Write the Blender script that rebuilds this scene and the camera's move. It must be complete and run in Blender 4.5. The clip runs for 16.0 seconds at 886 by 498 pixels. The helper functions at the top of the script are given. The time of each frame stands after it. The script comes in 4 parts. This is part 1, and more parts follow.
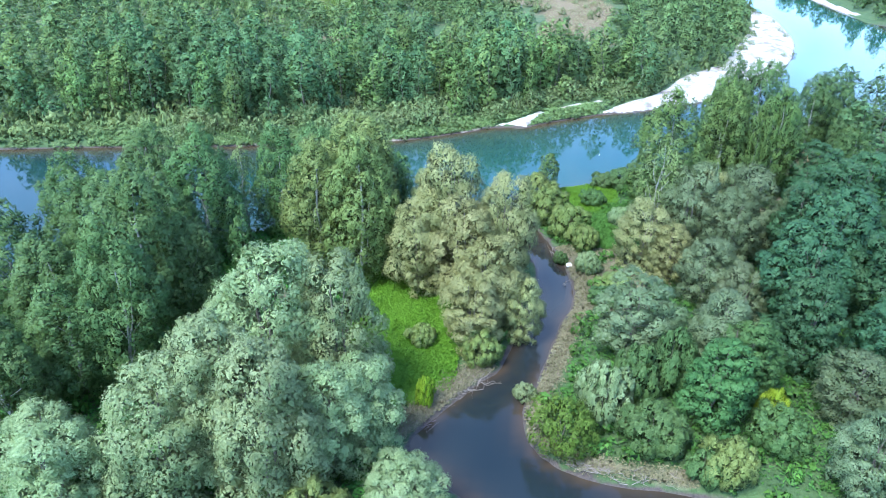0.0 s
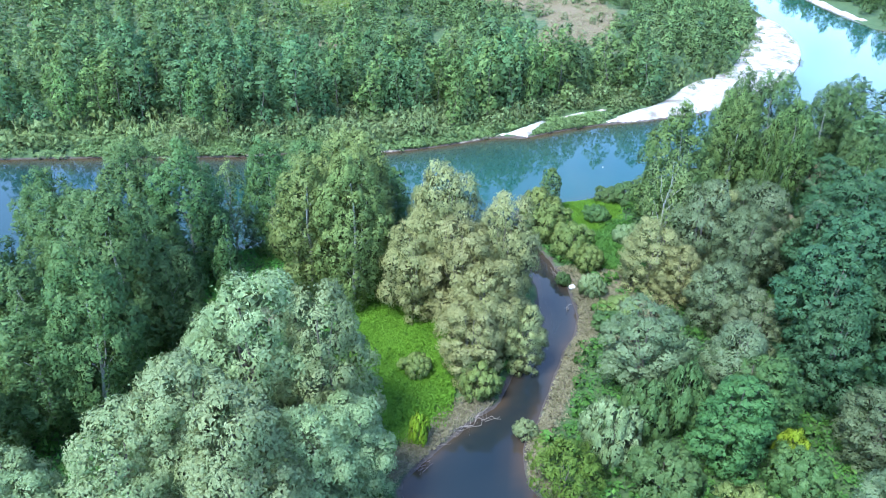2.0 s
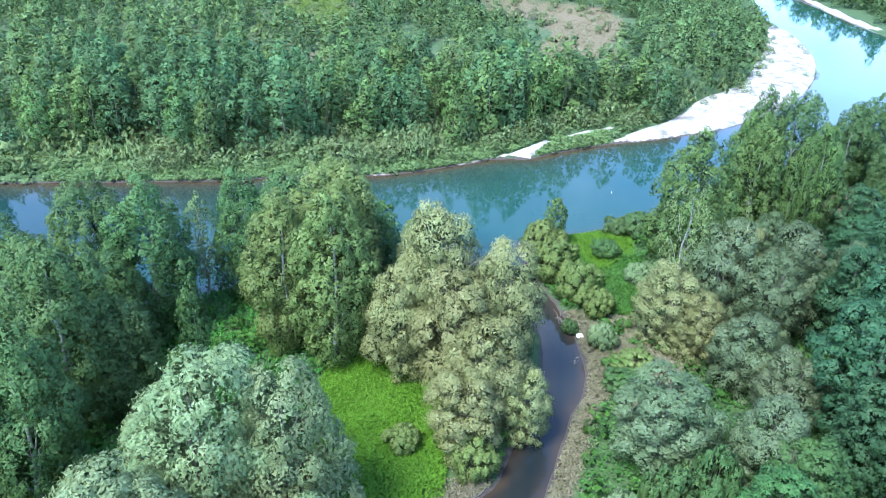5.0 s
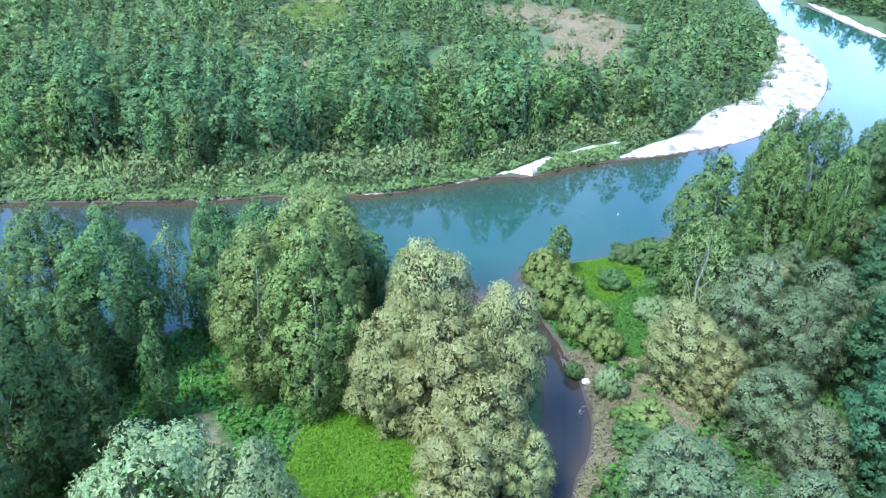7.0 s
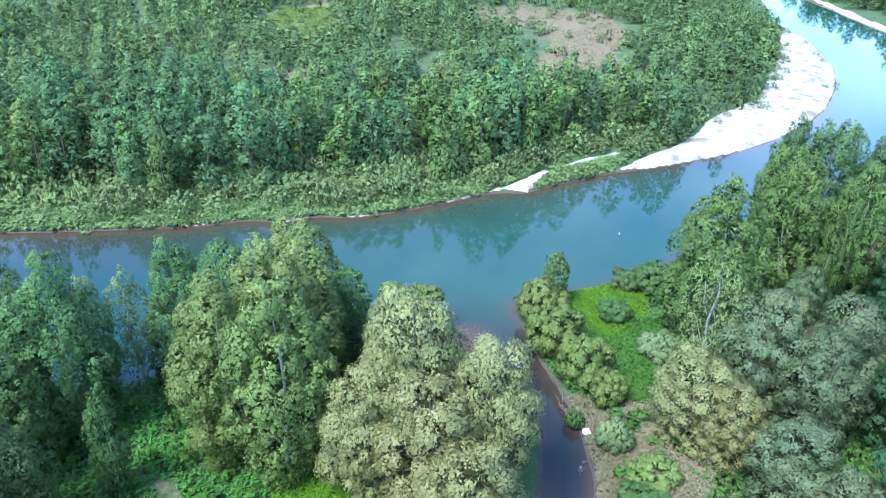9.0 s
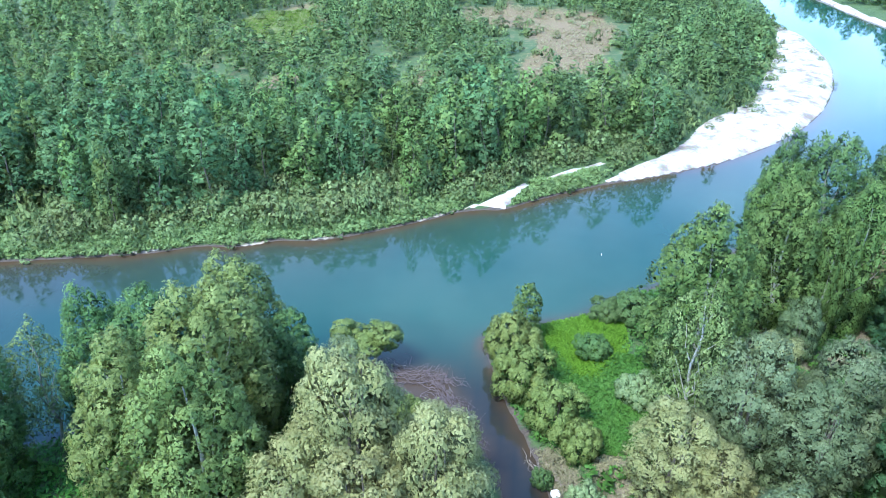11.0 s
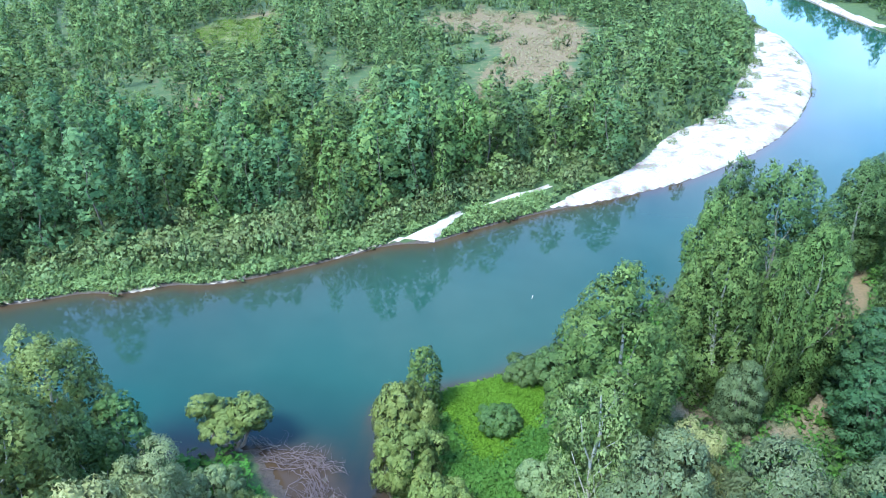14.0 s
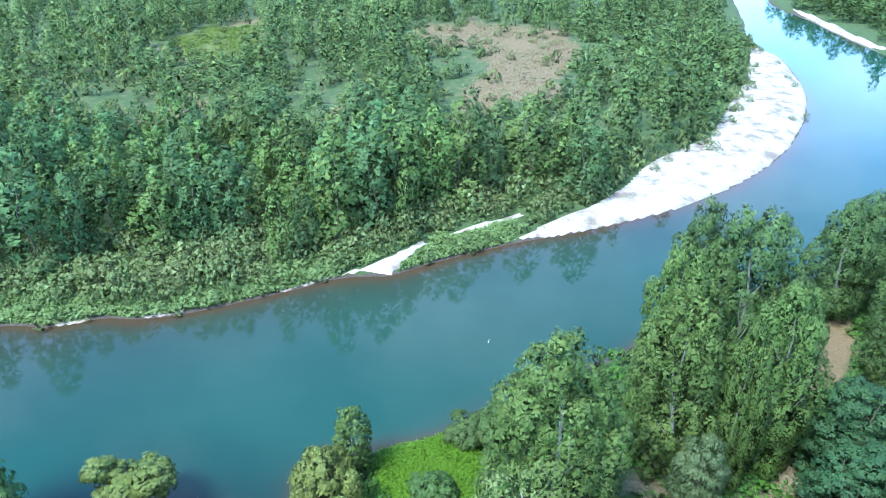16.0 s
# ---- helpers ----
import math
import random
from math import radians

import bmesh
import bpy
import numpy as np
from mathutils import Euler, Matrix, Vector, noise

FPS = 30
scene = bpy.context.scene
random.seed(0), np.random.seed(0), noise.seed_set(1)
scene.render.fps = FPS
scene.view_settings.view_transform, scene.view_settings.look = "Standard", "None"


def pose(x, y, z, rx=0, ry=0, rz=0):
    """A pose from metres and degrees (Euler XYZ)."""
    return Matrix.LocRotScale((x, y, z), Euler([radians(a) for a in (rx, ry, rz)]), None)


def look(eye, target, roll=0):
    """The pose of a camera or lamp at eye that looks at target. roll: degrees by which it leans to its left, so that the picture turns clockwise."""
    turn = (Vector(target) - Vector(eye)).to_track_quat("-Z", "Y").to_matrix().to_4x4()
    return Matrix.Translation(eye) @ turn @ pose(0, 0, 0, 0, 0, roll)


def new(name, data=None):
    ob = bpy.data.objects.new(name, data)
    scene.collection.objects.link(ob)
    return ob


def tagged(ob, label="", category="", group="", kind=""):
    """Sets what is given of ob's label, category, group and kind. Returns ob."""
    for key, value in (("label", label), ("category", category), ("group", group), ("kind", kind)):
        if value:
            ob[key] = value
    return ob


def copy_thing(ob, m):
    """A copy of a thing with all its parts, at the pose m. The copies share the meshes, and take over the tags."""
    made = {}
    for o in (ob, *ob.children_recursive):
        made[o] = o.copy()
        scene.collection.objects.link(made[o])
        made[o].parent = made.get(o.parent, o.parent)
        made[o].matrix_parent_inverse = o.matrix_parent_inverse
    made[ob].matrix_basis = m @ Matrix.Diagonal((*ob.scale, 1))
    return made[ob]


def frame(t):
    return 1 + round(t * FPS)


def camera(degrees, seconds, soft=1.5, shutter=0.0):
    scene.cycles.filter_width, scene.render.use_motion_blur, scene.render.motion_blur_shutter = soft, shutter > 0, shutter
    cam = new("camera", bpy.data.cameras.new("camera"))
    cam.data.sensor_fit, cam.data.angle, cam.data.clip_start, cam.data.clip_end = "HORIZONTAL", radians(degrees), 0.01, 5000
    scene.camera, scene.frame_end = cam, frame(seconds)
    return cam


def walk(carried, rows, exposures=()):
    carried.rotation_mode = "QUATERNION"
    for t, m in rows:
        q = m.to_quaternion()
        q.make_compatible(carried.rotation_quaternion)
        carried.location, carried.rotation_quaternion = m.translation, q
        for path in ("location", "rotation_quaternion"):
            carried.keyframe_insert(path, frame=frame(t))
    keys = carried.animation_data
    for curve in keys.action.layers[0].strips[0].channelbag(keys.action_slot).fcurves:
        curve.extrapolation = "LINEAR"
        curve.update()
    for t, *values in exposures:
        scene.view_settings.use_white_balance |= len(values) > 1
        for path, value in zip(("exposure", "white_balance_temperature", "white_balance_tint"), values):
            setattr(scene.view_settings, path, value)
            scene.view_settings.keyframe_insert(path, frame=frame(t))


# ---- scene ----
cam = camera(63.1, 16.0, soft=0.95)

PATH = [
    (0, (0.364, 1.601, 53.635), (0.158, 3.354, 52.695), 2.0),
    (0.5, (0.358, 3.029, 53.657), (0.151, 4.783, 52.719), 2.0),
    (1, (0.259, 4.5, 53.672), (0.051, 6.255, 52.735), 2.1),
    (1.5, (0.158, 5.966, 53.737), (-0.05, 7.72, 52.799), 2.2),
    (2, (0.052, 7.34, 53.758), (-0.155, 9.095, 52.821), 2.2),
    (2.5, (-0.046, 8.967, 53.75), (-0.254, 10.722, 52.814), 2.1),
    (3, (-0.079, 10.72, 53.747), (-0.288, 12.476, 52.814), 2.0),
    (3.5, (-0.052, 12.746, 53.607), (-0.261, 14.504, 52.677), 1.9),
    (4, (-0.078, 14.783, 53.625), (-0.29, 16.541, 52.696), 2.0),
    (6.5, (-0.699, 26.097, 53.481), (-0.914, 27.857, 52.556), 2.4),
    (7, (-0.704, 28.331, 53.48), (-0.922, 30.092, 52.556), 2.4),
    (7.5, (-0.61, 30.651, 53.585), (-0.831, 32.411, 52.662), 2.1),
    (8, (-0.566, 33.152, 53.517), (-0.786, 34.912, 52.594), 1.9),
    (8.5, (-0.339, 35.368, 53.624), (-0.561, 37.127, 52.7), 1.5),
    (9, (0.117, 37.549, 53.779), (-0.108, 39.307, 52.853), 1.2),
    (11.5, (5.403, 50.391, 53.457), (5.175, 52.146, 52.526), 0.1),
    (12, (7.113, 52.99, 53.359), (6.884, 54.746, 52.428), -0.2),
    (12.5, (8.947, 55.593, 53.223), (8.716, 57.349, 52.292), -0.4),
    (13, (10.875, 58.121, 53.12), (10.643, 59.877, 52.191), -0.5),
    (13.5, (12.829, 60.71, 52.953), (12.596, 62.466, 52.024), -0.6),
    (14, (14.807, 63.421, 52.808), (14.573, 65.177, 51.879), -0.6),
    (14.5, (16.712, 66.121, 52.861), (16.479, 67.876, 51.933), -0.3),
    (15, (18.218, 68.742, 52.901), (17.984, 70.501, 51.978), 0.0),
    (15.5, (19.366, 70.978, 52.994), (19.129, 72.739, 52.076), 0.4),
    (16, (20.204, 72.663, 53.043), (19.964, 74.426, 52.131), 0.6),
]
walk(cam, [(t, look(eye, target, roll)) for t, eye, target, roll in PATH], [(0, 2.53, 5600, 7), (9, 2.51, 5600, 7), (16, 2.44, 5700, 3)])

# ---- light: bright sky with thin broken clouds and a soft high sun ----
world = bpy.data.worlds.new("sky")
scene.world = world
world.use_nodes = True
wn = world.node_tree
sky = wn.nodes.new("ShaderNodeTexSky")
sky.sky_type = "NISHITA"
sky.sun_disc = False
SUN_ELEV, SUN_ROT = radians(57), radians(215)
sky.sun_elevation, sky.sun_rotation = SUN_ELEV, SUN_ROT
sky.altitude = 1500
sky.air_density, sky.dust_density, sky.ozone_density = 1.0, 0.0, 6.0
wn.nodes["Background"].inputs["Strength"].default_value = 0.15
way = wn.nodes.new("ShaderNodeTexCoord")
cloud = wn.nodes.new("ShaderNodeTexNoise")
cloud.inputs["Scale"].default_value, cloud.inputs["Detail"].default_value, cloud.inputs["Roughness"].default_value = 2.6, 5, 0.55
wn.links.new(way.outputs["Generated"], cloud.inputs["Vector"])
thin = wn.nodes.new("ShaderNodeMapRange")
for slot, value in zip(("From Min", "From Max", "To Min", "To Max"), (0.44, 0.72, 0.0, 0.5)):
    thin.inputs[slot].default_value = value
wn.links.new(cloud.outputs["Fac"], thin.inputs["Value"])
veil = wn.nodes.new("ShaderNodeMix")
veil.data_type = "RGBA"
veil.inputs[7].default_value = (4.4, 5.0, 6.0, 1)
wn.links.new(thin.outputs[0], veil.inputs[0])
wn.links.new(sky.outputs[0], veil.inputs[6])
wn.links.new(veil.outputs[2], wn.nodes["Background"].inputs["Color"])
sun_data = bpy.data.lights.new("sun", "SUN")
sun_data.energy, sun_data.angle, sun_data.color = 1.9, radians(20), (1.0, 0.96, 0.88)
sun = new("sun", sun_data)
sun_dir = Vector((math.sin(SUN_ROT) * math.cos(SUN_ELEV), math.cos(SUN_ROT) * math.cos(SUN_ELEV), math.sin(SUN_ELEV)))
sun.matrix_world = look(sun_dir * 200, (0, 0, 0))


# ---- materials ----
def material(name):
    m = bpy.data.materials.new(name)
    m.use_nodes = True
    nt = m.node_tree
    return m, nt, nt.nodes["Principled BSDF"]


def node(nt, kind, **values):
    n = nt.nodes.new(kind)
    for k, v in values.items():
        n.inputs[k].default_value = v
    return n


def ramp(nt, fac, stops):
    r = nt.nodes.new("ShaderNodeValToRGB")
    while len(r.color_ramp.elements) < len(stops):
        r.color_ramp.elements.new(0.5)
    for e, (p, c) in zip(r.color_ramp.elements, stops):
        e.position, e.color = p, (*c, 1)
    nt.links.new(fac, r.inputs[0])
    return r.outputs[0]


def mix(nt, fac, a, b, blend="MIX"):
    n = nt.nodes.new("ShaderNodeMix")
    n.data_type, n.blend_type = "RGBA", blend
    for socket, value in ((n.inputs[0], fac), (n.inputs[6], a), (n.inputs[7], b)):
        if hasattr(value, "is_linked"):
            nt.links.new(value, socket)
        else:
            socket.default_value = value if not isinstance(value, tuple) else (*value, 1)
    return n.outputs[2]


def noise_tex(nt, scale, detail=4, rough=0.55, vector=None):
    n = node(nt, "ShaderNodeTexNoise", Scale=scale, Detail=detail, Roughness=rough)
    if vector is None:
        vector = nt.nodes.new("ShaderNodeNewGeometry").outputs["Position"]
    nt.links.new(vector, n.inputs["Vector"])
    return n.outputs["Fac"]


def math_node(nt, op, a, b):
    n = nt.nodes.new("ShaderNodeMath")
    n.operation = op
    for socket, value in ((n.inputs[0], a), (n.inputs[1], b)):
        if hasattr(value, "is_linked"):
            nt.links.new(value, socket)
        else:
            socket.default_value = value
    return n.outputs[0]


def bump(nt, bsdf, height, strength, distance):
    b = node(nt, "ShaderNodeBump", Strength=strength, Distance=distance)
    nt.links.new(height, b.inputs["Height"])
    nt.links.new(b.outputs[0], bsdf.inputs["Normal"])


def foliage(name, dark, mid, light, sheen=0.35, through_light=0.3, spread=0.25, patch_size=0.24, fleck=10.0):
    """Leaf sprays with gaps between their leaves: colour varies from leaf to leaf, in patches of the crown, and from plant to plant."""
    m, nt, bsdf = material(name)
    geo = nt.nodes.new("ShaderNodeNewGeometry")
    info = nt.nodes.new("ShaderNodeObjectInfo")
    patch = noise_tex(nt, patch_size, 3, 0.6)
    grain = noise_tex(nt, fleck, 3, 0.75)
    f = math_node(nt, "ADD", math_node(nt, "MULTIPLY", geo.outputs["Random Per Island"], 0.14), math_node(nt, "MULTIPLY", patch, 0.30))
    f = math_node(nt, "ADD", f, math_node(nt, "MULTIPLY", grain, 0.56))
    dark, light = (tuple(0.68 * a + 0.32 * b for a, b in zip(end, mid)) for end in (dark, light))
    col = ramp(nt, f, ((0.38, dark), (0.5, mid), (0.62, light)))
    hsv = nt.nodes.new("ShaderNodeHueSaturation")
    nt.links.new(col, hsv.inputs["Color"])
    tone = nt.nodes.new("ShaderNodeAttribute")
    tone.attribute_name = "tone"
    value = math_node(nt, "ADD", math_node(nt, "MULTIPLY", info.outputs["Random"], spread), 1 - spread / 2)
    nt.links.new(math_node(nt, "ADD", value, tone.outputs["Fac"]), hsv.inputs["Value"])
    hue = math_node(nt, "ADD", math_node(nt, "MULTIPLY", info.outputs["Random"], 0.03), 0.485)
    nt.links.new(hue, hsv.inputs["Hue"])
    nt.links.new(hsv.outputs[0], bsdf.inputs["Base Color"])
    bsdf.inputs["Roughness"].default_value = 0.6
    bsdf.inputs["Specular IOR Level"].default_value = sheen * 0.5
    at = nt.nodes.new("ShaderNodeAttribute")
    at.attribute_name = "facing"
    turn = nt.nodes.new("ShaderNodeVectorTransform")
    turn.vector_type, turn.convert_from, turn.convert_to = "NORMAL", "OBJECT", "WORLD"
    nt.links.new(at.outputs["Vector"], turn.inputs[0])
    b = node(nt, "ShaderNodeBump", Strength=0.3, Distance=0.8 / fleck)
    nt.links.new(grain, b.inputs["Height"])
    nt.links.new(turn.outputs[0], b.inputs["Normal"])
    nt.links.new(b.outputs[0], bsdf.inputs["Normal"])
    tl = nt.nodes.new("ShaderNodeBsdfTranslucent")
    tint = mix(nt, 0.5, hsv.outputs[0], (0.10, 0.16, 0.02))
    nt.links.new(tint, tl.inputs["Color"])
    mx = nt.nodes.new("ShaderNodeMixShader")
    mx.inputs[0].default_value = through_light
    nt.links.new(bsdf.outputs[0], mx.inputs[1])
    nt.links.new(tl.outputs[0], mx.inputs[2])
    closed = nt.nodes.new("ShaderNodeAttribute")
    closed.attribute_name = "closed"
    gaps = noise_tex(nt, fleck * 1.0, 1, 0.5)
    leafy = math_node(nt, "MAXIMUM", math_node(nt, "GREATER_THAN", gaps, 0.47), closed.outputs["Fac"])
    clear = nt.nodes.new("ShaderNodeBsdfTransparent")
    cut = nt.nodes.new("ShaderNodeMixShader")
    nt.links.new(leafy, cut.inputs[0])
    nt.links.new(clear.outputs[0], cut.inputs[1])
    nt.links.new(mx.outputs[0], cut.inputs[2])
    nt.links.new(cut.outputs[0], nt.nodes["Material Output"].inputs["Surface"])
    return m


LEAF_WILLOW = foliage("willow_leaves", (0.100, 0.152, 0.059), (0.183, 0.253, 0.107), (0.328, 0.402, 0.201), 0.55)
LEAF_OLIVE = foliage("olive_willow_leaves", (0.124, 0.146, 0.054), (0.233, 0.253, 0.097), (0.367, 0.375, 0.174), 0.4)
LEAF_POPLAR = foliage("poplar_leaves", (0.040, 0.085, 0.027), (0.079, 0.147, 0.045), (0.160, 0.242, 0.081), 0.45)
LEAF_LIGHT = foliage("light_poplar_leaves", (0.076, 0.114, 0.029), (0.149, 0.206, 0.056), (0.253, 0.312, 0.103), 0.45)
LEAF_DULL = foliage("dull_willow_leaves", (0.058, 0.091, 0.042), (0.110, 0.160, 0.074), (0.194, 0.248, 0.124), 0.35)
LEAF_HERB = foliage("herb_leaves", (0.033, 0.086, 0.017), (0.062, 0.150, 0.031), (0.112, 0.227, 0.055), 0.3)
LEAF_DARK = foliage("dark_broad_leaves", (0.019, 0.056, 0.025), (0.042, 0.104, 0.043), (0.089, 0.167, 0.068), 0.45)
LEAF_FAR = foliage("far_poplar_leaves", (0.041, 0.099, 0.041), (0.086, 0.167, 0.064), (0.161, 0.254, 0.104), 0.3, 0.25, 0.5, 0.07)
LEAF_SHRUB = foliage("shrub_leaves", (0.090, 0.137, 0.054), (0.149, 0.208, 0.081), (0.232, 0.286, 0.122), 0.3, 0.25, 0.4, 0.12)
LEAF_BRIGHT = foliage("bright_leaves", (0.05, 0.10, 0.014), (0.088, 0.165, 0.024), (0.15, 0.24, 0.045), 0.3)
LEAF_YELLOW = foliage("yellow_leaves", (0.115, 0.20, 0.012), (0.20, 0.32, 0.02), (0.31, 0.43, 0.05), 0.3)
LEAF_UNDER = foliage("undergrowth_leaves", (0.027, 0.095, 0.018), (0.061, 0.169, 0.030), (0.115, 0.270, 0.050), 0.3)
LEAF_FRESH = foliage("fresh_leaves", (0.032, 0.081, 0.025), (0.063, 0.137, 0.039), (0.128, 0.225, 0.070), 0.4)
LEAF_REED = foliage("bank_reed_leaves", (0.095, 0.15, 0.050), (0.155, 0.225, 0.082), (0.24, 0.30, 0.130), 0.2)
LEAF_GROVE = foliage("grove_poplar_leaves", (0.049, 0.098, 0.026), (0.102, 0.173, 0.045), (0.200, 0.291, 0.081), 0.4)
LEAF_PALE = foliage("pale_poplar_leaves", (0.085, 0.133, 0.041), (0.160, 0.230, 0.076), (0.265, 0.348, 0.133), 0.45)
LEAF_FAR_LIGHT = foliage("bright_poplar_leaves", (0.064, 0.123, 0.034), (0.125, 0.204, 0.057), (0.215, 0.304, 0.096), 0.3, 0.25, 0.4)
LEAF_SILVER = foliage("silver_willow_leaves", (0.066, 0.100, 0.043), (0.123, 0.169, 0.077), (0.223, 0.273, 0.145), 0.55)
LEAF_OLIVE_BUSH = foliage("olive_bush_leaves", (0.080, 0.121, 0.031), (0.156, 0.208, 0.058), (0.263, 0.324, 0.104), 0.35)
LEAF_GRASS = foliage("meadow_leaves", (0.055, 0.13, 0.010), (0.095, 0.21, 0.016), (0.155, 0.30, 0.035), 0.25, 0.35)
LEAF_TALL = foliage("tall_herb_leaves", (0.034, 0.090, 0.014), (0.064, 0.139, 0.023), (0.106, 0.197, 0.043), 0.25, 0.35)
LEAF_DRY = foliage("dry_reed_leaves", (0.11, 0.105, 0.055), (0.19, 0.175, 0.10), (0.29, 0.26, 0.165), 0.2)


def bark(name, dark, light):
    m, nt, bsdf = material(name)
    f = noise_tex(nt, 3.0, 6, 0.7)
    nt.links.new(ramp(nt, f, ((0.3, dark), (0.7, light))), bsdf.inputs["Base Color"])
    bsdf.inputs["Roughness"].default_value = 0.9
    bump(nt, bsdf, f, 0.6, 0.05)
    return m


BARK = bark("willow_bark", (0.06, 0.05, 0.04), (0.18, 0.16, 0.13))
BARK_PALE = bark("poplar_bark", (0.20, 0.20, 0.17), (0.42, 0.42, 0.38))
DEADWOOD = bark("bleached_deadwood", (0.12, 0.10, 0.085), (0.28, 0.245, 0.205))
DEADWOOD_DARK = bark("wet_deadwood", (0.055, 0.042, 0.046), (0.17, 0.135, 0.14))


def ground_material():
    """Soil, leaf litter and turf; dry reed, bare soil, meadow and mud where the sheet carries those covers."""
    m, nt, bsdf = material("river_land")
    fine, broad, mid = noise_tex(nt, 2.5, 6, 0.7), noise_tex(nt, 0.06, 3), noise_tex(nt, 0.5, 4)
    base = ramp(nt, mid, ((0.3, (0.020, 0.050, 0.012)), (0.55, (0.045, 0.090, 0.022)), (0.75, (0.09, 0.11, 0.04))))
    base = mix(nt, 0.35, base, ramp(nt, fine, ((0.3, (0.015, 0.03, 0.010)), (0.7, (0.09, 0.14, 0.05)))))

    def cover(name, stops, old):
        at = nt.nodes.new("ShaderNodeAttribute")
        at.attribute_name = name
        wob = math_node(nt, "ADD", at.outputs["Fac"], math_node(nt, "MULTIPLY", math_node(nt, "SUBTRACT", mid, 0.5), 0.9))
        n = nt.nodes.new("ShaderNodeMapRange")
        n.inputs["From Min"].default_value, n.inputs["From Max"].default_value = 0.35, 0.65
        nt.links.new(wob, n.inputs["Value"])
        return mix(nt, n.outputs[0], old, ramp(nt, fine, stops))

    base = cover("meadow", ((0.3, (0.045, 0.11, 0.010)), (0.7, (0.10, 0.21, 0.025))), base)
    base = cover("field", ((0.3, (0.085, 0.075, 0.034)), (0.7, (0.215, 0.150, 0.082))), base)
    base = cover("pale", ((0.3, (0.08, 0.115, 0.025)), (0.7, (0.18, 0.19, 0.07))), base)
    base = cover("dry", ((0.3, (0.10, 0.085, 0.05)), (0.7, (0.24, 0.20, 0.135))), base)
    base = cover("mud", ((0.3, (0.030, 0.024, 0.021)), (0.7, (0.085, 0.068, 0.056))), base)
    nt.links.new(base, bsdf.inputs["Base Color"])
    bsdf.inputs["Roughness"].default_value = 0.95
    bump(nt, bsdf, fine, 0.8, 0.25)
    return m


def gravel_material():
    m, nt, bsdf = material("pale_gravel")
    v = node(nt, "ShaderNodeTexVoronoi", Scale=3.0)
    nt.links.new(nt.nodes.new("ShaderNodeNewGeometry").outputs["Position"], v.inputs["Vector"])
    f = noise_tex(nt, 0.25, 5, 0.6)
    col = ramp(nt, f, ((0.36, (0.17, 0.15, 0.12)), (0.46, (0.30, 0.28, 0.245)), (0.7, (0.40, 0.38, 0.345))))
    col = mix(nt, 0.25, col, v.outputs["Color"], "SOFT_LIGHT")
    nt.links.new(col, bsdf.inputs["Base Color"])
    bsdf.inputs["Roughness"].default_value = 0.9
    bump(nt, bsdf, v.outputs["Distance"], 0.5, 0.08)
    return m


def water_material():
    """Silty river water, browner over the shallows, with small ripples."""
    m, nt, bsdf = material("river_water")
    at = nt.nodes.new("ShaderNodeAttribute")
    at.attribute_name = "shallow"
    silt = ramp(nt, noise_tex(nt, 0.05, 3), ((0.35, (0.007, 0.046, 0.036)), (0.65, (0.013, 0.057, 0.045))))
    # Creek and upstream: dark water tone, with tree reflections put into the colour.
    deep = nt.nodes.new("ShaderNodeAttribute")
    deep.attribute_name = "creek"
    silt = mix(nt, deep.outputs["Fac"], silt, (0.010, 0.015, 0.017))
    col = mix(nt, at.outputs["Fac"], silt, (0.050, 0.034, 0.021))
    nt.links.new(col, bsdf.inputs["Base Color"])
    bsdf.inputs["Roughness"].default_value = 0.03
    bsdf.inputs["IOR"].default_value = 1.333
    stretch = node(nt, "ShaderNodeMapping", Scale=(1.0, 0.6, 1.0))
    nt.links.new(nt.nodes.new("ShaderNodeNewGeometry").outputs["Position"], stretch.inputs["Vector"])
    ripples = noise_tex(nt, 2.2, 3, 0.5, stretch.outputs[0])
    bump(nt, bsdf, ripples, 0.06, 0.05)
    return m


GROUND, GRAVEL, WATER = ground_material(), gravel_material(), water_material()


def stone_material():
    m, nt, bsdf = material("pale_stone")
    f = noise_tex(nt, 4.0, 6, 0.7)
    nt.links.new(ramp(nt, f, ((0.3, (0.42, 0.40, 0.37)), (0.7, (0.72, 0.70, 0.66)))), bsdf.inputs["Base Color"])
    bsdf.inputs["Roughness"].default_value = 0.85
    bump(nt, bsdf, f, 0.5, 0.05)
    return m


STONE = stone_material()


def sand_material():
    m, nt, bsdf = material("river_sand")
    f = noise_tex(nt, 1.2, 6, 0.7)
    nt.links.new(ramp(nt, f, ((0.3, (0.20, 0.165, 0.125)), (0.7, (0.40, 0.35, 0.28)))), bsdf.inputs["Base Color"])
    bsdf.inputs["Roughness"].default_value = 0.95
    bump(nt, bsdf, f, 0.5, 0.1)
    return m


SAND = sand_material()

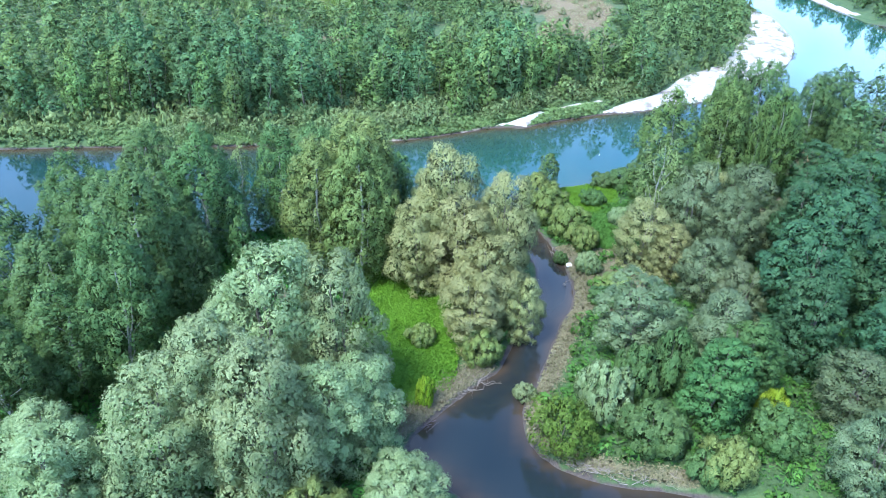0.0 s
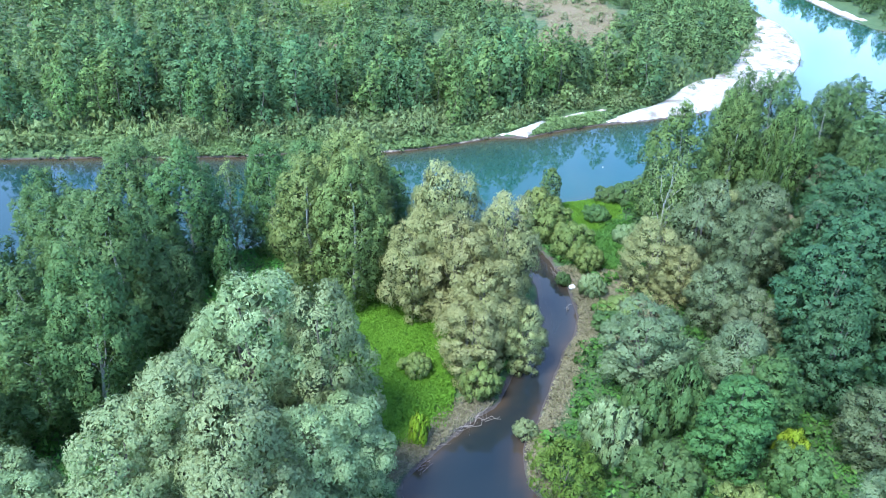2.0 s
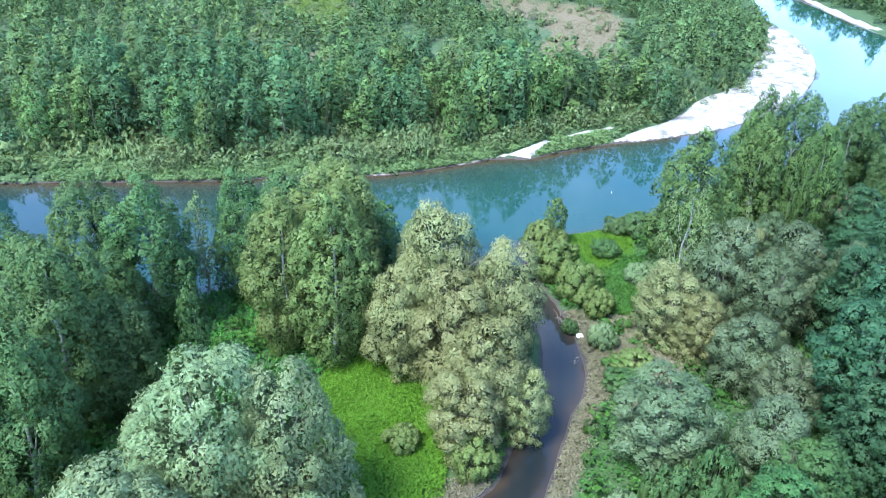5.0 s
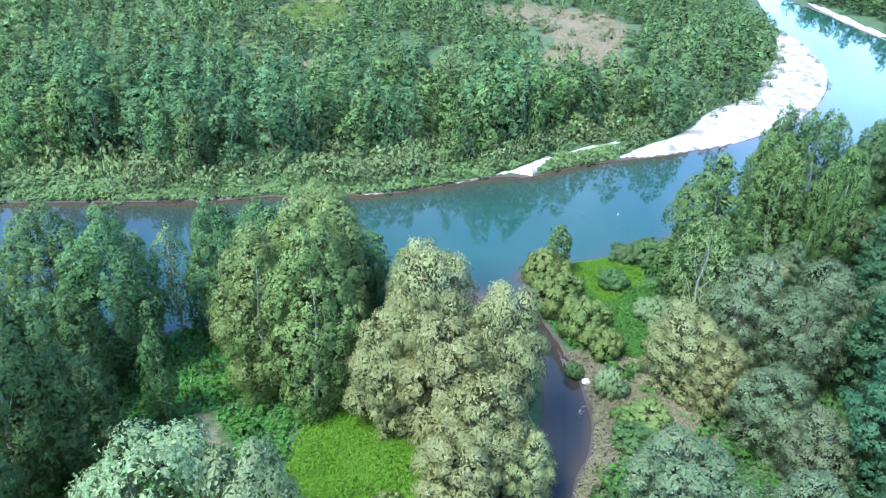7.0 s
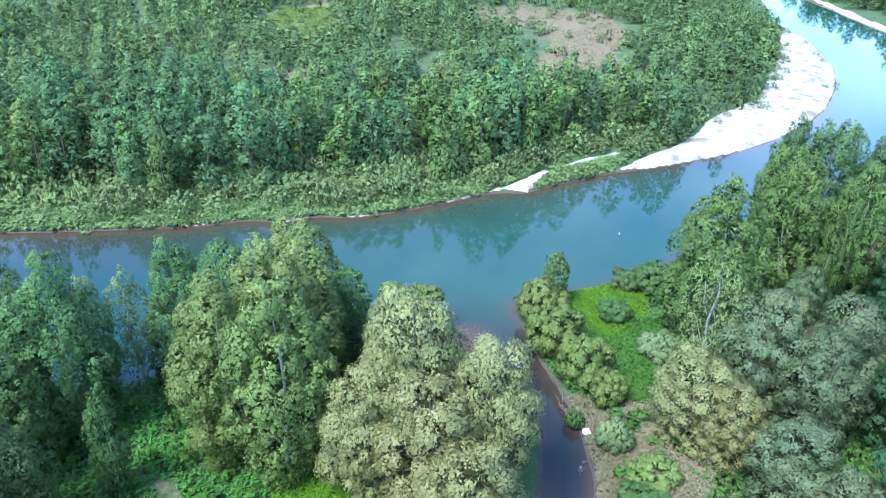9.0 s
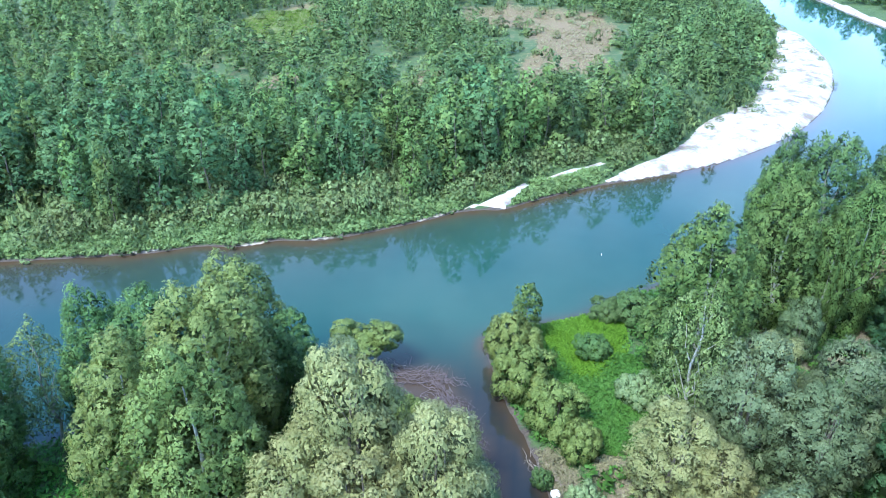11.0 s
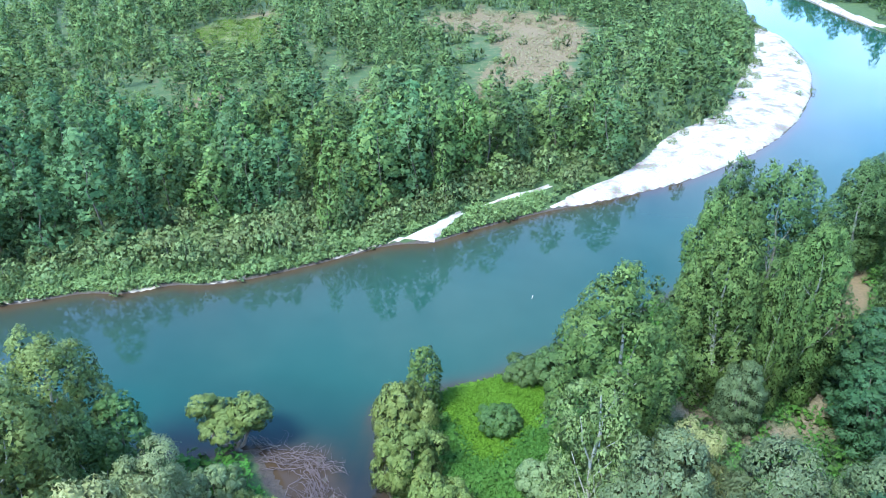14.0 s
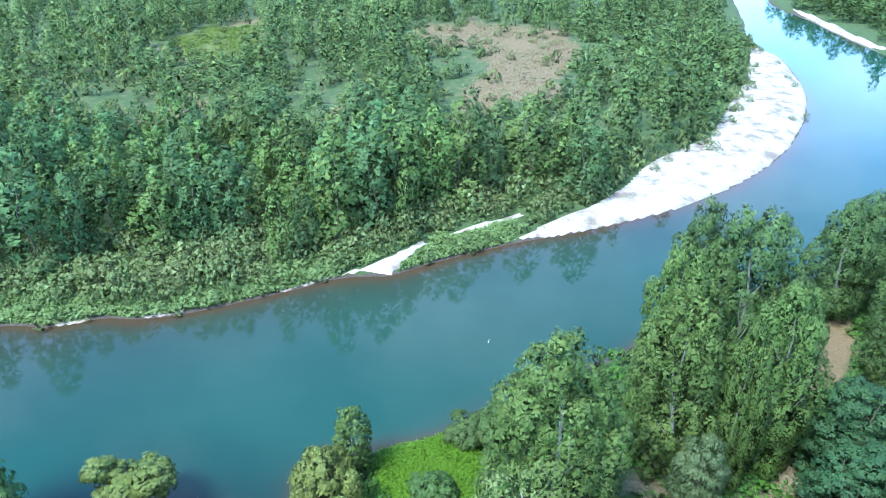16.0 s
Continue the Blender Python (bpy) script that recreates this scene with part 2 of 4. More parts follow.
# ---- the plan: river, creek and banks, as outlines seen from above ----
FAR_BANK = [(-900, -60), (-500, 25), (-200, 98), (-120, 122.5), (-88, 132), (-75, 135), (-66.5, 137.2), (-55, 140.3), (-47, 144.6),
            (-41.6, 144.4), (-36.3, 147.9), (-30, 148.4), (-24, 151.5), (-18.6, 155.1), (-12.2, 159.7), (-8.5, 162.9), (-4.1, 164.6),
            (-0.4, 165), (4.7, 169.8), (11.2, 174.6), (18, 179.5), (25.8, 183.7), (35.5, 189.8), (44, 196), (52.8, 204), (60.2, 212.4),
            (68.3, 223.4), (76.6, 237.5), (85.7, 258.5), (92.9, 281), (96.1, 297), (97.8, 315), (99.7, 332), (96.4, 345), (95, 361),
            (102, 398), (108, 436), (112, 472), (132, 560), (185, 700), (420, 1100)]
RIGHT_BANK = [(450, 1080), (215, 690), (150, 560), (124, 475), (130, 443), (133, 418), (134, 385), (137, 350), (144, 310), (143, 278),
              (134, 248), (118, 222), (98, 202), (80, 188), (66, 176), (52, 167), (40, 157), (29, 147), (18.8, 137.5), (15.3, 134.1),
              (11.2, 131.2), (6.7, 129), (1.5, 127), (-1.2, 124.5)]
CREEK_RIGHT = [(0.8, 119), (2.7, 112.7), (4.8, 108), (5.8, 105.6), (7.7, 99.7), (8.9, 92.6), (8.4, 87), (7.2, 84.7), (6.2, 80.1),
               (4.5, 72.5), (3.9, 69.4), (2.4, 66), (2.7, 62.3), (3.9, 59), (7.1, 56.4), (12.6, 55.3), (17.5, 55.7), (26, 54), (45, 46), (90, 30)]
CREEK_LEFT = [(80, 10), (40, 30), (18, 41), (4, 47), (-5, 52.8), (-9.8, 57.6), (-7, 62.4), (-5.2, 65.4), (-2.5, 69.7), (-0.5, 71.7),
              (0.6, 77), (2.2, 84), (3.8, 92), (3.2, 99), (1.6, 103), (0.9, 105), (-1.1, 108.7), (-3.4, 114), (-5.5, 117.3), (-12, 117.2)]
LEFT_BANK = [(-17.5, 114.6), (-24, 114.3), (-32, 109), (-42, 101), (-55, 91), (-66, 83), (-76, 76), (-100, 60), (-160, 28), (-400, -70), (-900, -250)]
WATER_LINE = FAR_BANK + RIGHT_BANK + CREEK_RIGHT + CREEK_LEFT + LEFT_BANK


def smooth_ring(points, rounds=1):
    for _ in range(rounds):
        out = []
        for (ax, ay), (bx, by) in zip(points, points[1:] + points[:1]):
            out += [(ax * 0.8 + bx * 0.2, ay * 0.8 + by * 0.2), (ax * 0.2 + bx * 0.8, ay * 0.2 + by * 0.8)]
        points = out
    return points


def signed_distance(px, py, ring):
    """Metres to the outline, positive inside it."""
    best = np.full(px.shape, 1e9)
    inside = np.zeros(px.shape, bool)
    for (ax, ay), (bx, by) in zip(ring, ring[1:] + ring[:1]):
        dx, dy = bx - ax, by - ay
        k = np.clip(((px - ax) * dx + (py - ay) * dy) / (dx * dx + dy * dy + 1e-9), 0, 1)
        best = np.minimum(best, (px - ax - k * dx) ** 2 + (py - ay - k * dy) ** 2)
        cross = (ay > py) != (by > py)
        inside ^= cross & (px < (bx - ax) * (py - ay) / (by - ay if by != ay else 1e-9) + ax)
    return np.where(inside, 1, -1) * np.sqrt(best)


WATER_RING = smooth_ring(WATER_LINE, 1)
FAR_SIDE = FAR_BANK + [(420, 3000), (-900, 3000)]
BAR_RING = [(17, 179.2), (25.8, 183.5), (35.5, 189.6), (44, 195.8), (52.8, 203.8), (60.2, 212.2), (68.3, 223.2), (76.6, 237.3), (85.7, 258.3), (92.9, 280.8),
            (96.1, 297), (97.8, 315), (99.5, 332), (95.5, 345), (91, 342), (88.5, 330), (79, 293), (69, 267), (58.5, 237), (47, 224), (41, 214.5),
            (36.8, 203.5), (29.5, 192.8), (22, 185.2)]
SAND_TONGUE = [(-7.5, 163.7), (-4.2, 164.9), (0.2, 165.2), (1.0, 168.4), (4.2, 175.2), (3.0, 176.4), (-0.6, 170.6), (-4.0, 166.4), (-7.5, 164.5)]
SAND_STRIP = [(6.6, 178), (11.9, 181.7), (19.3, 188.6), (18.0, 190), (12.7, 184.9), (6.6, 179.5)]
MEADOW_LEFT = [(-22, 90), (-16, 91), (-9, 89), (-6.5, 77), (-5.5, 69.5), (-9, 64), (-13, 62), (-17, 66), (-21, 77)]
MEADOW_RIGHT = [(5.5, 126.5), (10.6, 129.8), (15, 131.8), (17.5, 128), (16, 121), (13, 116), (10, 117), (8.5, 121.5)]
MEADOW_LOW = [(6.8, 123), (10, 117), (13, 116), (16, 121), (19.5, 121), (19, 112.5), (14.5, 104.5), (11.5, 105), (9.8, 111), (7, 117)]
DRY_CREEK = [(8.0, 105), (10.5, 101), (11.5, 97), (12, 91), (10.8, 86), (9.2, 84), (8.4, 78), (6.8, 72), (5.6, 68), (4.6, 65.5), (4.8, 61), (8, 58.4), (14, 57.6), (20, 57.8), (20, 56),
             (8, 56.8), (3, 61), (2.6, 66), (4.6, 72), (6.4, 80), (8.6, 87), (9, 92), (8, 99), (6.2, 105)]
DRY_LEFT = [(-10.4, 57.4), (-7.2, 62.4), (-5.4, 65.6), (-2.7, 69.8), (-0.9, 72), (-2.5, 73), (-5.5, 69.5), (-8.3, 65.5), (-11, 61)]
POPLAR_SOIL = [(-34.2, 85), (-32.2, 85.8), (-29.5, 83), (-27.4, 80.6), (-28.8, 79.4), (-31.5, 81)]
BARE_PATCH = [(11.5, 100), (15, 97), (20, 92.5), (19, 88.5), (15, 89.5), (12.5, 93)]
GROVE_SOIL = [(23.5, 112), (28, 115.5), (34, 119.5), (41.5, 122.5), (47, 124), (50, 131), (47, 133.5), (43, 126.5), (37, 126.5), (34.5, 134), (31.5, 132), (30, 124), (24.5, 119.5)]
DRY_MID = [(11, 104), (15.5, 106), (19, 104.5), (23, 98), (21.5, 89), (18, 82), (13.5, 79.5), (11.8, 84), (12.8, 93)]
FIELDS = [[(-30, 332), (-31, 362), (-11, 376), (5, 369), (16, 359), (31, 342), (33, 324), (28, 302), (22, 280), (26, 268), (27, 258), (20, 259), (12, 260), (9, 266),
           (8, 247), (4, 235), (-2, 236), (-1, 258), (-1, 279), (3, 284), (3, 310), (-5, 331), (-16, 329)],
          [(-110, 310), (-112, 342), (-91, 350), (-70, 298), (-80, 280)],
          [(-118, 213), (-101, 237), (-92, 233), (-104, 214)], [(-77, 222), (-70, 249), (-62, 246), (-67, 227)],
          [(-33, 243), (-28, 258), (-22, 250), (-27, 239)], [(50.5, 142.5), (53, 149), (56, 154), (60, 160.5), (63.5, 161), (62, 156), (59, 149), (55, 142.5)]]
MUD_SPIT = [(-13, 116.8), (-5.7, 117), (-3.6, 113.8), (-1.3, 108.5), (0.6, 105), (-2, 103.5), (-6, 108), (-10, 112.5)]


def land_height(px, py):
    """Height of the ground sheet: a low bank rising from the water line, with gentle swells."""
    d = -signed_distance(px, py, WATER_RING)
    bank = np.where(d > 0, 1.0 * (1 - np.exp(-d / 1.6)), np.maximum(d * 0.35, -1.8))
    swell = 0.25 * np.sin(px * 0.11 + 1.3) * np.sin(py * 0.09) + 0.15 * np.sin(px * 0.31 + py * 0.23)
    rise = np.clip((py - 180) / 400, 0, 1.5) * 0.8
    z = bank + np.clip(d / 6, 0, 1) * (swell + rise)
    z -= np.clip(signed_distance(px, py, MUD_SPIT) / 1.2, 0, 1) * 0.88
    return z


def height_at(x, y):
    return float(land_height(np.array([float(x)]), np.array([float(y)]))[0])


def axis_lines(lo, hi, step, far_lo, far_hi):
    core = list(np.arange(lo, hi + 1e-6, step))
    grow, out_hi, out_lo = step, [], []
    v = hi
    while v < far_hi:
        grow *= 1.22
        v += grow
        out_hi.append(min(v, far_hi))
    grow, v = step, lo
    while v > far_lo:
        grow *= 1.22
        v -= grow
        out_lo.append(max(v, far_lo))
    return np.array(out_lo[::-1] + core + out_hi)


def sheet(name, xs, ys, height, mat, covers=(), keep=None):
    """One grid of quads over the given lines, with cover masks on its points."""
    gx, gy = np.meshgrid(xs, ys)
    px, py = gx.ravel(), gy.ravel()
    pz = height(px, py)
    w, h = len(xs), len(ys)
    i = np.arange((w - 1) * (h - 1))
    a = (i // (w - 1)) * w + i % (w - 1)
    quads = np.stack([a, a + 1, a + w + 1, a + w], 1)
    if keep is not None:
        ok = keep(px, py)
        quads = quads[ok[quads].any(1)]
    me = mesh_of(name, np.stack([px, py, pz], 1), quads, smooth=True)
    for cover_name, mask in covers:
        at = me.attributes.new(cover_name, "FLOAT", "POINT")
        at.data.foreach_set("value", mask(px, py).astype(np.float32))
    me.materials.append(mat)
    return new(name, me)


def mesh_of(name, verts, faces, smooth=False):
    """A mesh from arrays of points and of faces of equal size."""
    me = bpy.data.meshes.new(name)
    verts, faces = np.asarray(verts, np.float32), np.asarray(faces, np.int32)
    n, k = faces.shape
    me.vertices.add(len(verts))
    me.vertices.foreach_set("co", verts.ravel())
    me.loops.add(n * k)
    me.loops.foreach_set("vertex_index", faces.ravel())
    me.polygons.add(n)
    me.polygons.foreach_set("loop_start", np.arange(n, dtype=np.int32) * k)
    if smooth:
        me.polygons.foreach_set("use_smooth", np.ones(n, bool))
    me.update(calc_edges=True)
    return me


def soft_mask(ring, width=1.5):
    return lambda px, py: np.clip(0.5 + signed_distance(px, py, ring) / width, 0, 1)


def any_mask(rings, width=4.0):
    return lambda px, py: np.max([np.clip(0.5 + signed_distance(px, py, r) / width, 0, 1) for r in rings], axis=0)


def field_mask(px, py):
    inner = np.clip((py - 200) / 25, 0, 1) * np.clip((60 - px) / 20, 0, 1) * np.clip((430 - py) / 40, 0, 1) * 0.34
    return np.maximum(any_mask(FIELDS)(px, py), inner)


def mud_mask(px, py):
    d = -signed_distance(px, py, WATER_RING)
    return np.maximum(np.clip(1.0 - d / 0.9, 0, 1), soft_mask(MUD_SPIT)(px, py))


GX = axis_lines(-95, 105, 1.25, -2600, 2600)
GY = axis_lines(40, 215, 1.25, -1500, 3200)
ground = sheet("ground", GX, GY, land_height, GROUND, (
    ("meadow", lambda px, py: np.maximum(soft_mask(MEADOW_LEFT, 3)(px, py), soft_mask(MEADOW_RIGHT, 3)(px, py))),
    ("dry", lambda px, py: np.maximum(any_mask([DRY_CREEK, DRY_LEFT, BARE_PATCH], 2.5)(px, py), 0.66 * any_mask([GROVE_SOIL, DRY_MID, POPLAR_SOIL], 3.0)(px, py))), ("pale", soft_mask(FIELDS[1], 12)), ("field", field_mask), ("mud", mud_mask)))
tagged(ground, "low river land of grass, leaf litter, dry reeds and mud", "ground", kind="structure")

WX = axis_lines(-95, 120, 1.6, -1000, 700)
WY = axis_lines(40, 240, 1.6, -300, 1200)


def shallow_mask(px, py):
    d = signed_distance(px, py, WATER_RING)
    wavy = 1 + 0.4 * np.sin(px * 0.35) * np.sin(py * 0.3 + 1)
    side = np.where(signed_distance(px, py, FAR_SIDE) > -45, 1.0, 0.0) * np.clip((126 - px) / 60, 0, 1) * np.clip((py - 122) / 5, 0, 1)
    bank = np.sqrt(np.clip(-signed_distance(px, py, FAR_SIDE), 0, 99))
    return np.clip(0.95 * np.exp(-np.clip(d, 0, 99) / (0.9 * wavy)) + 0.95 * side * np.exp(-bank / 2.1), 0, 1)


def creek_mask(px, py):
    # Where water darkened for reflected trees lies: creek, its mouth, upstream at part strength.
    creek = np.clip((129 - py) / 16, 0, 1) * np.clip((px + 30) / 12, 0, 1)
    upstream = np.clip((-25 - px) / 45, 0, 1) * 0.6
    return np.maximum(creek, upstream)


water = sheet("water", WX, WY, lambda px, py: np.zeros(px.shape), WATER, (("shallow", shallow_mask), ("creek", creek_mask)),
              keep=lambda px, py: signed_distance(px, py, WATER_RING) > -4)
tagged(water, "calm silty blue-green river and its brown side creek", "river", kind="structure")


def bank_patch(name, ring, lift, label, category, step=0.8, mat=GRAVEL):
    xs = [p[0] for p in ring]
    ys = [p[1] for p in ring]

    def height(px, py):
        d = signed_distance(px, py, ring)
        crumble = 0.10 * np.sin(px * 1.7 + py * 0.6) * np.sin(py * 1.3)
        dome = np.clip(d, -1.2, 6) / 6 * lift
        return np.maximum(land_height(px, py), 0.0) + 0.06 + dome + crumble * np.clip(d, 0, 1) - np.where(d < 0, 0.5 + d * -0.6, 0)

    ob = sheet(name, np.arange(min(xs) - 1.5, max(xs) + 1.5, step), np.arange(min(ys) - 1.5, max(ys) + 1.5, step), height, mat,
               keep=lambda px, py: signed_distance(px, py, ring) > -0.5)
    return tagged(ob, label, category, kind="structure")


bank_patch("gravel_bar", BAR_RING, 0.5, "wide bare white gravel bar along the river bend", "gravel bar", 0.7)
bank_patch("sand_bank", SAND_TONGUE, 0.25, "small tongue of pale sand running into the river", "sand bank")
bank_patch("sand_bank", SAND_STRIP, 0.2, "narrow pale sand strip behind low bank shrubs", "sand bank")

bank_patch("sand_bank", [(131.5, 440), (134, 418), (134.6, 385), (138, 352), (141, 352), (138, 386), (137, 419), (134, 441)], 0.2, "thin pale gravel edge below distant woods", "sand bank", 1.5)

for ring in ([(-43.5, 144.6), (-40.5, 144.9), (-37.8, 146.6), (-37.4, 147.6), (-40.2, 146.4), (-43.6, 145.6)],
             [(-60, 139.2), (-55.5, 140.4), (-53.2, 141.6), (-53.6, 142.4), (-56, 141.5), (-60, 140.2)],
             [(-31.5, 148.2), (-28, 149.4), (-25.6, 150.6), (-26, 151.4), (-28.4, 150.4), (-31.6, 149.2)],
             [(-15, 157.6), (-10, 161.6), (-8, 163.3), (-8.8, 163.9), (-11, 162.3), (-15.4, 158.4)]):
    bank_patch("sand_bank", ring, 0.12, "small eroded sandy bank at the water", "sand bank", 0.5, SAND)

# ---- plants ----
rng = np.random.default_rng(7)


def part(name, me, mat, parent, label=""):
    if mat is not None and not me.materials:
        me.materials.append(mat)
    ob = new(name, me)
    ob.parent = parent
    if label:
        ob["label"] = label
    return ob


def leaf_arrays(centres, normals, length, width, droop, rand, ahead=None):
    """Pointed leaf sprays, one triangle each, lying across the given normals and pointing roughly ahead."""
    n = len(centres)
    t = rand.normal(size=(n, 3))
    if ahead is not None:
        t = t * 0.55 + ahead
    t[:, 2] -= droop
    t -= (t * normals).sum(1, keepdims=True) * normals
    t /= np.linalg.norm(t, axis=1, keepdims=True) + 1e-9
    s = np.cross(normals, t)
    k = rand.uniform(0.7, 1.3, (n, 1))
    le, wi = length * k, width * k * rand.uniform(0.8, 1.2, (n, 1))
    v = np.stack([centres + t * le * 0.6, centres - t * le * 0.4 + s * wi * 0.5, centres - t * le * 0.4 - s * wi * 0.5], 1).reshape(-1, 3)
    f = np.arange(n * 3).reshape(-1, 3)
    return v, f


def joined(pieces):
    vs, fs, base = [], [], 0
    for v, f in pieces:
        vs.append(v), fs.append(f + base)
        base += len(v)
    return np.concatenate(vs), np.concatenate(fs)


def billows_of(lobes, size, stretch, rand, cover=1.05):
    """Small rounded leaf masses spread over the lobes of a crown: centres, radii and the way out of the crown at each."""
    lo = np.array([q[:3] for q in lobes])
    ra = np.array([[q[3], q[3], q[4]] for q in lobes])
    centres, radii, outs = [], [], []
    for k, (c, r) in enumerate(zip(lo, ra)):
        own = min(size, 0.62 * r[0])
        n = max(4, int(cover * 4 * (r[0] * (r[0] + 2 * r[2]) / 3) / (own * own * (0.5 + 0.5 * stretch))))
        i = np.arange(n) + 0.5
        z = 1 - 2 * i / n
        a = i * 2.39996 + rand.uniform(0, 6.28)
        d = np.stack([np.cos(a) * np.sqrt(1 - z * z), np.sin(a) * np.sqrt(1 - z * z), z], 1) + rand.normal(size=(n, 3)) * 0.16
        d /= np.linalg.norm(d, axis=1, keepdims=True)
        p = c + d * r * rand.uniform(0.72, 1.0, (n, 1))
        ok = d[:, 2] > rand.uniform(-0.9, -0.35, n)
        for m in range(len(lobes)):
            if m != k:
                ok &= (((p - lo[m]) / ra[m]) ** 2).sum(1) > 0.55
        out = d / r
        centres.append(p[ok])
        radii.append(own * rand.uniform(0.68, 1.3, ok.sum()))
        outs.append((out / np.linalg.norm(out, axis=1, keepdims=True))[ok])
    c, r = np.concatenate(centres), np.concatenate(radii)
    return c, np.stack([r, r, r * stretch], 1), np.concatenate(outs)


def foliage_arrays(lobes, size, stretch, leaves, length, width, up, fill, rand, cover=1.05):
    """A crown of lobes (x, y, z, rx, rz) covered in billows of loose leaf sprays, round closer inner sprays.
    Gives points, faces, the way that each point of the leafy surface faces, and 1 where it is closed."""
    c, r, out = billows_of(lobes, size, stretch, rand, cover)
    n = len(c)
    of_all = np.arange(n)

    def sprays(count, low, high, depth, le, wi, loose):
        """Leaf sprays lying over the billows between two shares of their radius, none deep inside a neighbour."""
        tries = int(count * 1.8)
        of = rand.choice(of_all, tries, p=r[:, 0] ** 2 / (r[:, 0] ** 2).sum())
        d = rand.normal(size=(tries, 3)) * 0.75 + out[of] * 0.5 + np.array([0, 0, 0.35])
        d /= np.linalg.norm(d, axis=1, keepdims=True)
        p = c[of] + d * r[of] * (rand.uniform(low, high, (tries, 1)) + rand.gamma(1.0, 0.05 * loose, (tries, 1)))
        hid = np.zeros(tries, bool)
        for m in range(n):
            near = np.nonzero(np.abs(p[:, 2] - c[m, 2]) < r[m, 2] * 0.9)[0]
            near = near[(((p[near] - c[m]) / r[m]) ** 2).sum(1) < depth]
            hid[near[of[near] != m]] = True
        ok = np.nonzero(~hid)[0][:count]
        of, d, p = of[ok], d[ok], p[ok]
        q = d / np.array([1, 1, stretch]) + rand.normal(size=d.shape) * 0.42 * loose + np.array([0, 0, 0.15])
        q /= np.linalg.norm(q, axis=1, keepdims=True)
        v, f = leaf_arrays(p, q, le, wi, -up, rand, d * 0.4)
        return v, f, np.repeat(d / np.array([1, 1, stretch]) * 0.80 + out[of] * 0.40 + q * 0.12 + rand.normal(size=d.shape) * 0.12, 3, axis=0)

    lv, lf, ln = sprays(leaves, 0.70, 1.04, 0.55, length, width, 1.0)
    hv, hf, hn = sprays(fill, 0.40, 0.74, 0.35, length * 1.35, length * 1.15, 0.8)
    verts, faces = joined([(lv, lf), (hv, hf)])
    normals = np.concatenate([ln, hn])
    normals /= np.linalg.norm(normals, axis=1, keepdims=True) + 1e-9
    return verts, faces, normals, np.repeat([0.0, 1.0], [len(lv), len(hv)])


def leafy_mesh(name, v, f, facing, closed=None):
    """A mesh whose points carry the way that the leafy surface faces."""
    me = mesh_of(name, v, f)
    at = me.attributes.new("facing", "FLOAT_VECTOR", "POINT")
    at.data.foreach_set("vector", np.asarray(facing, np.float32).ravel())
    at = me.attributes.new("closed", "FLOAT", "POINT")
    at.data.foreach_set("value", np.asarray(np.ones(len(v)) if closed is None else closed, np.float32))
    return me


def tube(points, radii, sides=6):
    """A tapering limb along points."""
    points = [Vector(p) for p in points]
    vs, fs = [], []
    for i, (p, r) in enumerate(zip(points, radii)):
        ahead = (points[min(i + 1, len(points) - 1)] - points[max(i - 1, 0)]).normalized()
        u = ahead.cross(Vector((0.3, 0.9, 0.1))).normalized()
        w = ahead.cross(u)
        for k in range(sides):
            a = 2 * math.pi * k / sides
            vs.append(p + (u * math.cos(a) + w * math.sin(a)) * r)
    for i in range(len(points) - 1):
        for k in range(sides):
            a, b = i * sides + k, i * sides + (k + 1) % sides
            fs += [(a, b, b + sides), (a, b + sides, a + sides)]
    return np.array([v[:] for v in vs]), np.array(fs)


def crooked(a, b, rand, bend=0.08, steps=4):
    a, b = np.array(a, float), np.array(b, float)
    size = np.linalg.norm(b - a)
    pts = [a + (b - a) * k / steps + (rand.normal(size=3) * size * bend if 0 < k < steps else 0) for k in range(steps + 1)]
    return pts


def limbs(clumps, height, stems, trunk_r, rand, every=3):
    """Trunks from the ground, and limbs out to the clumps."""
    trunks, arms, tops = [], [], []
    for k in range(stems):
        a = rand.uniform(0, 6.28)
        lean = 0.0 if stems == 1 else rand.uniform(0.06, 0.14) * height
        foot = (math.cos(a) * 0.3 * (stems > 1), math.sin(a) * 0.3 * (stems > 1), -0.4)
        tip = (math.cos(a) * lean, math.sin(a) * lean, height * 0.86)
        pts = crooked(foot, tip, rand, 0.02, 5)
        trunks.append(tube(pts, np.linspace(trunk_r, trunk_r * 0.2, 6), 7))
        tops.append(pts)
    for i, c in enumerate(clumps):
        if i % every == every - 1:
            pts = min(tops, key=lambda q: min(math.dist(p, c[:3]) for p in q))
            from_p = pts[1 + int(np.clip(c[2] / height * 4 - 1, 0, 3))]
            arms.append(tube(crooked(from_p, c[:3], rand, 0.06, 3), np.linspace(trunk_r * 0.35, 0.03, 4), 5))
    return trunks, arms


def plant(name, height, lobes, stems, trunk_r, leaf_mat, bark_mat, crown, rand, every=3):
    """A plant at the origin: trunks, limbs and crown. crown: the billows' size and stretch, the leaves' count, length, width and lift, and the count of inner sprays."""
    root = new(name)
    root.empty_display_size = 0.5
    trunks, arms = limbs(lobes, height, stems, trunk_r, rand, every)
    for v, f in trunks:
        part("trunk", mesh_of("trunk", v, f, True), bark_mat, root)
    for v, f in arms:
        part("limb", mesh_of("limb", v, f, True), bark_mat, root)
    part("crown", leafy_mesh("crown", *foliage_arrays(lobes, *crown, rand)), leaf_mat, root)
    return root


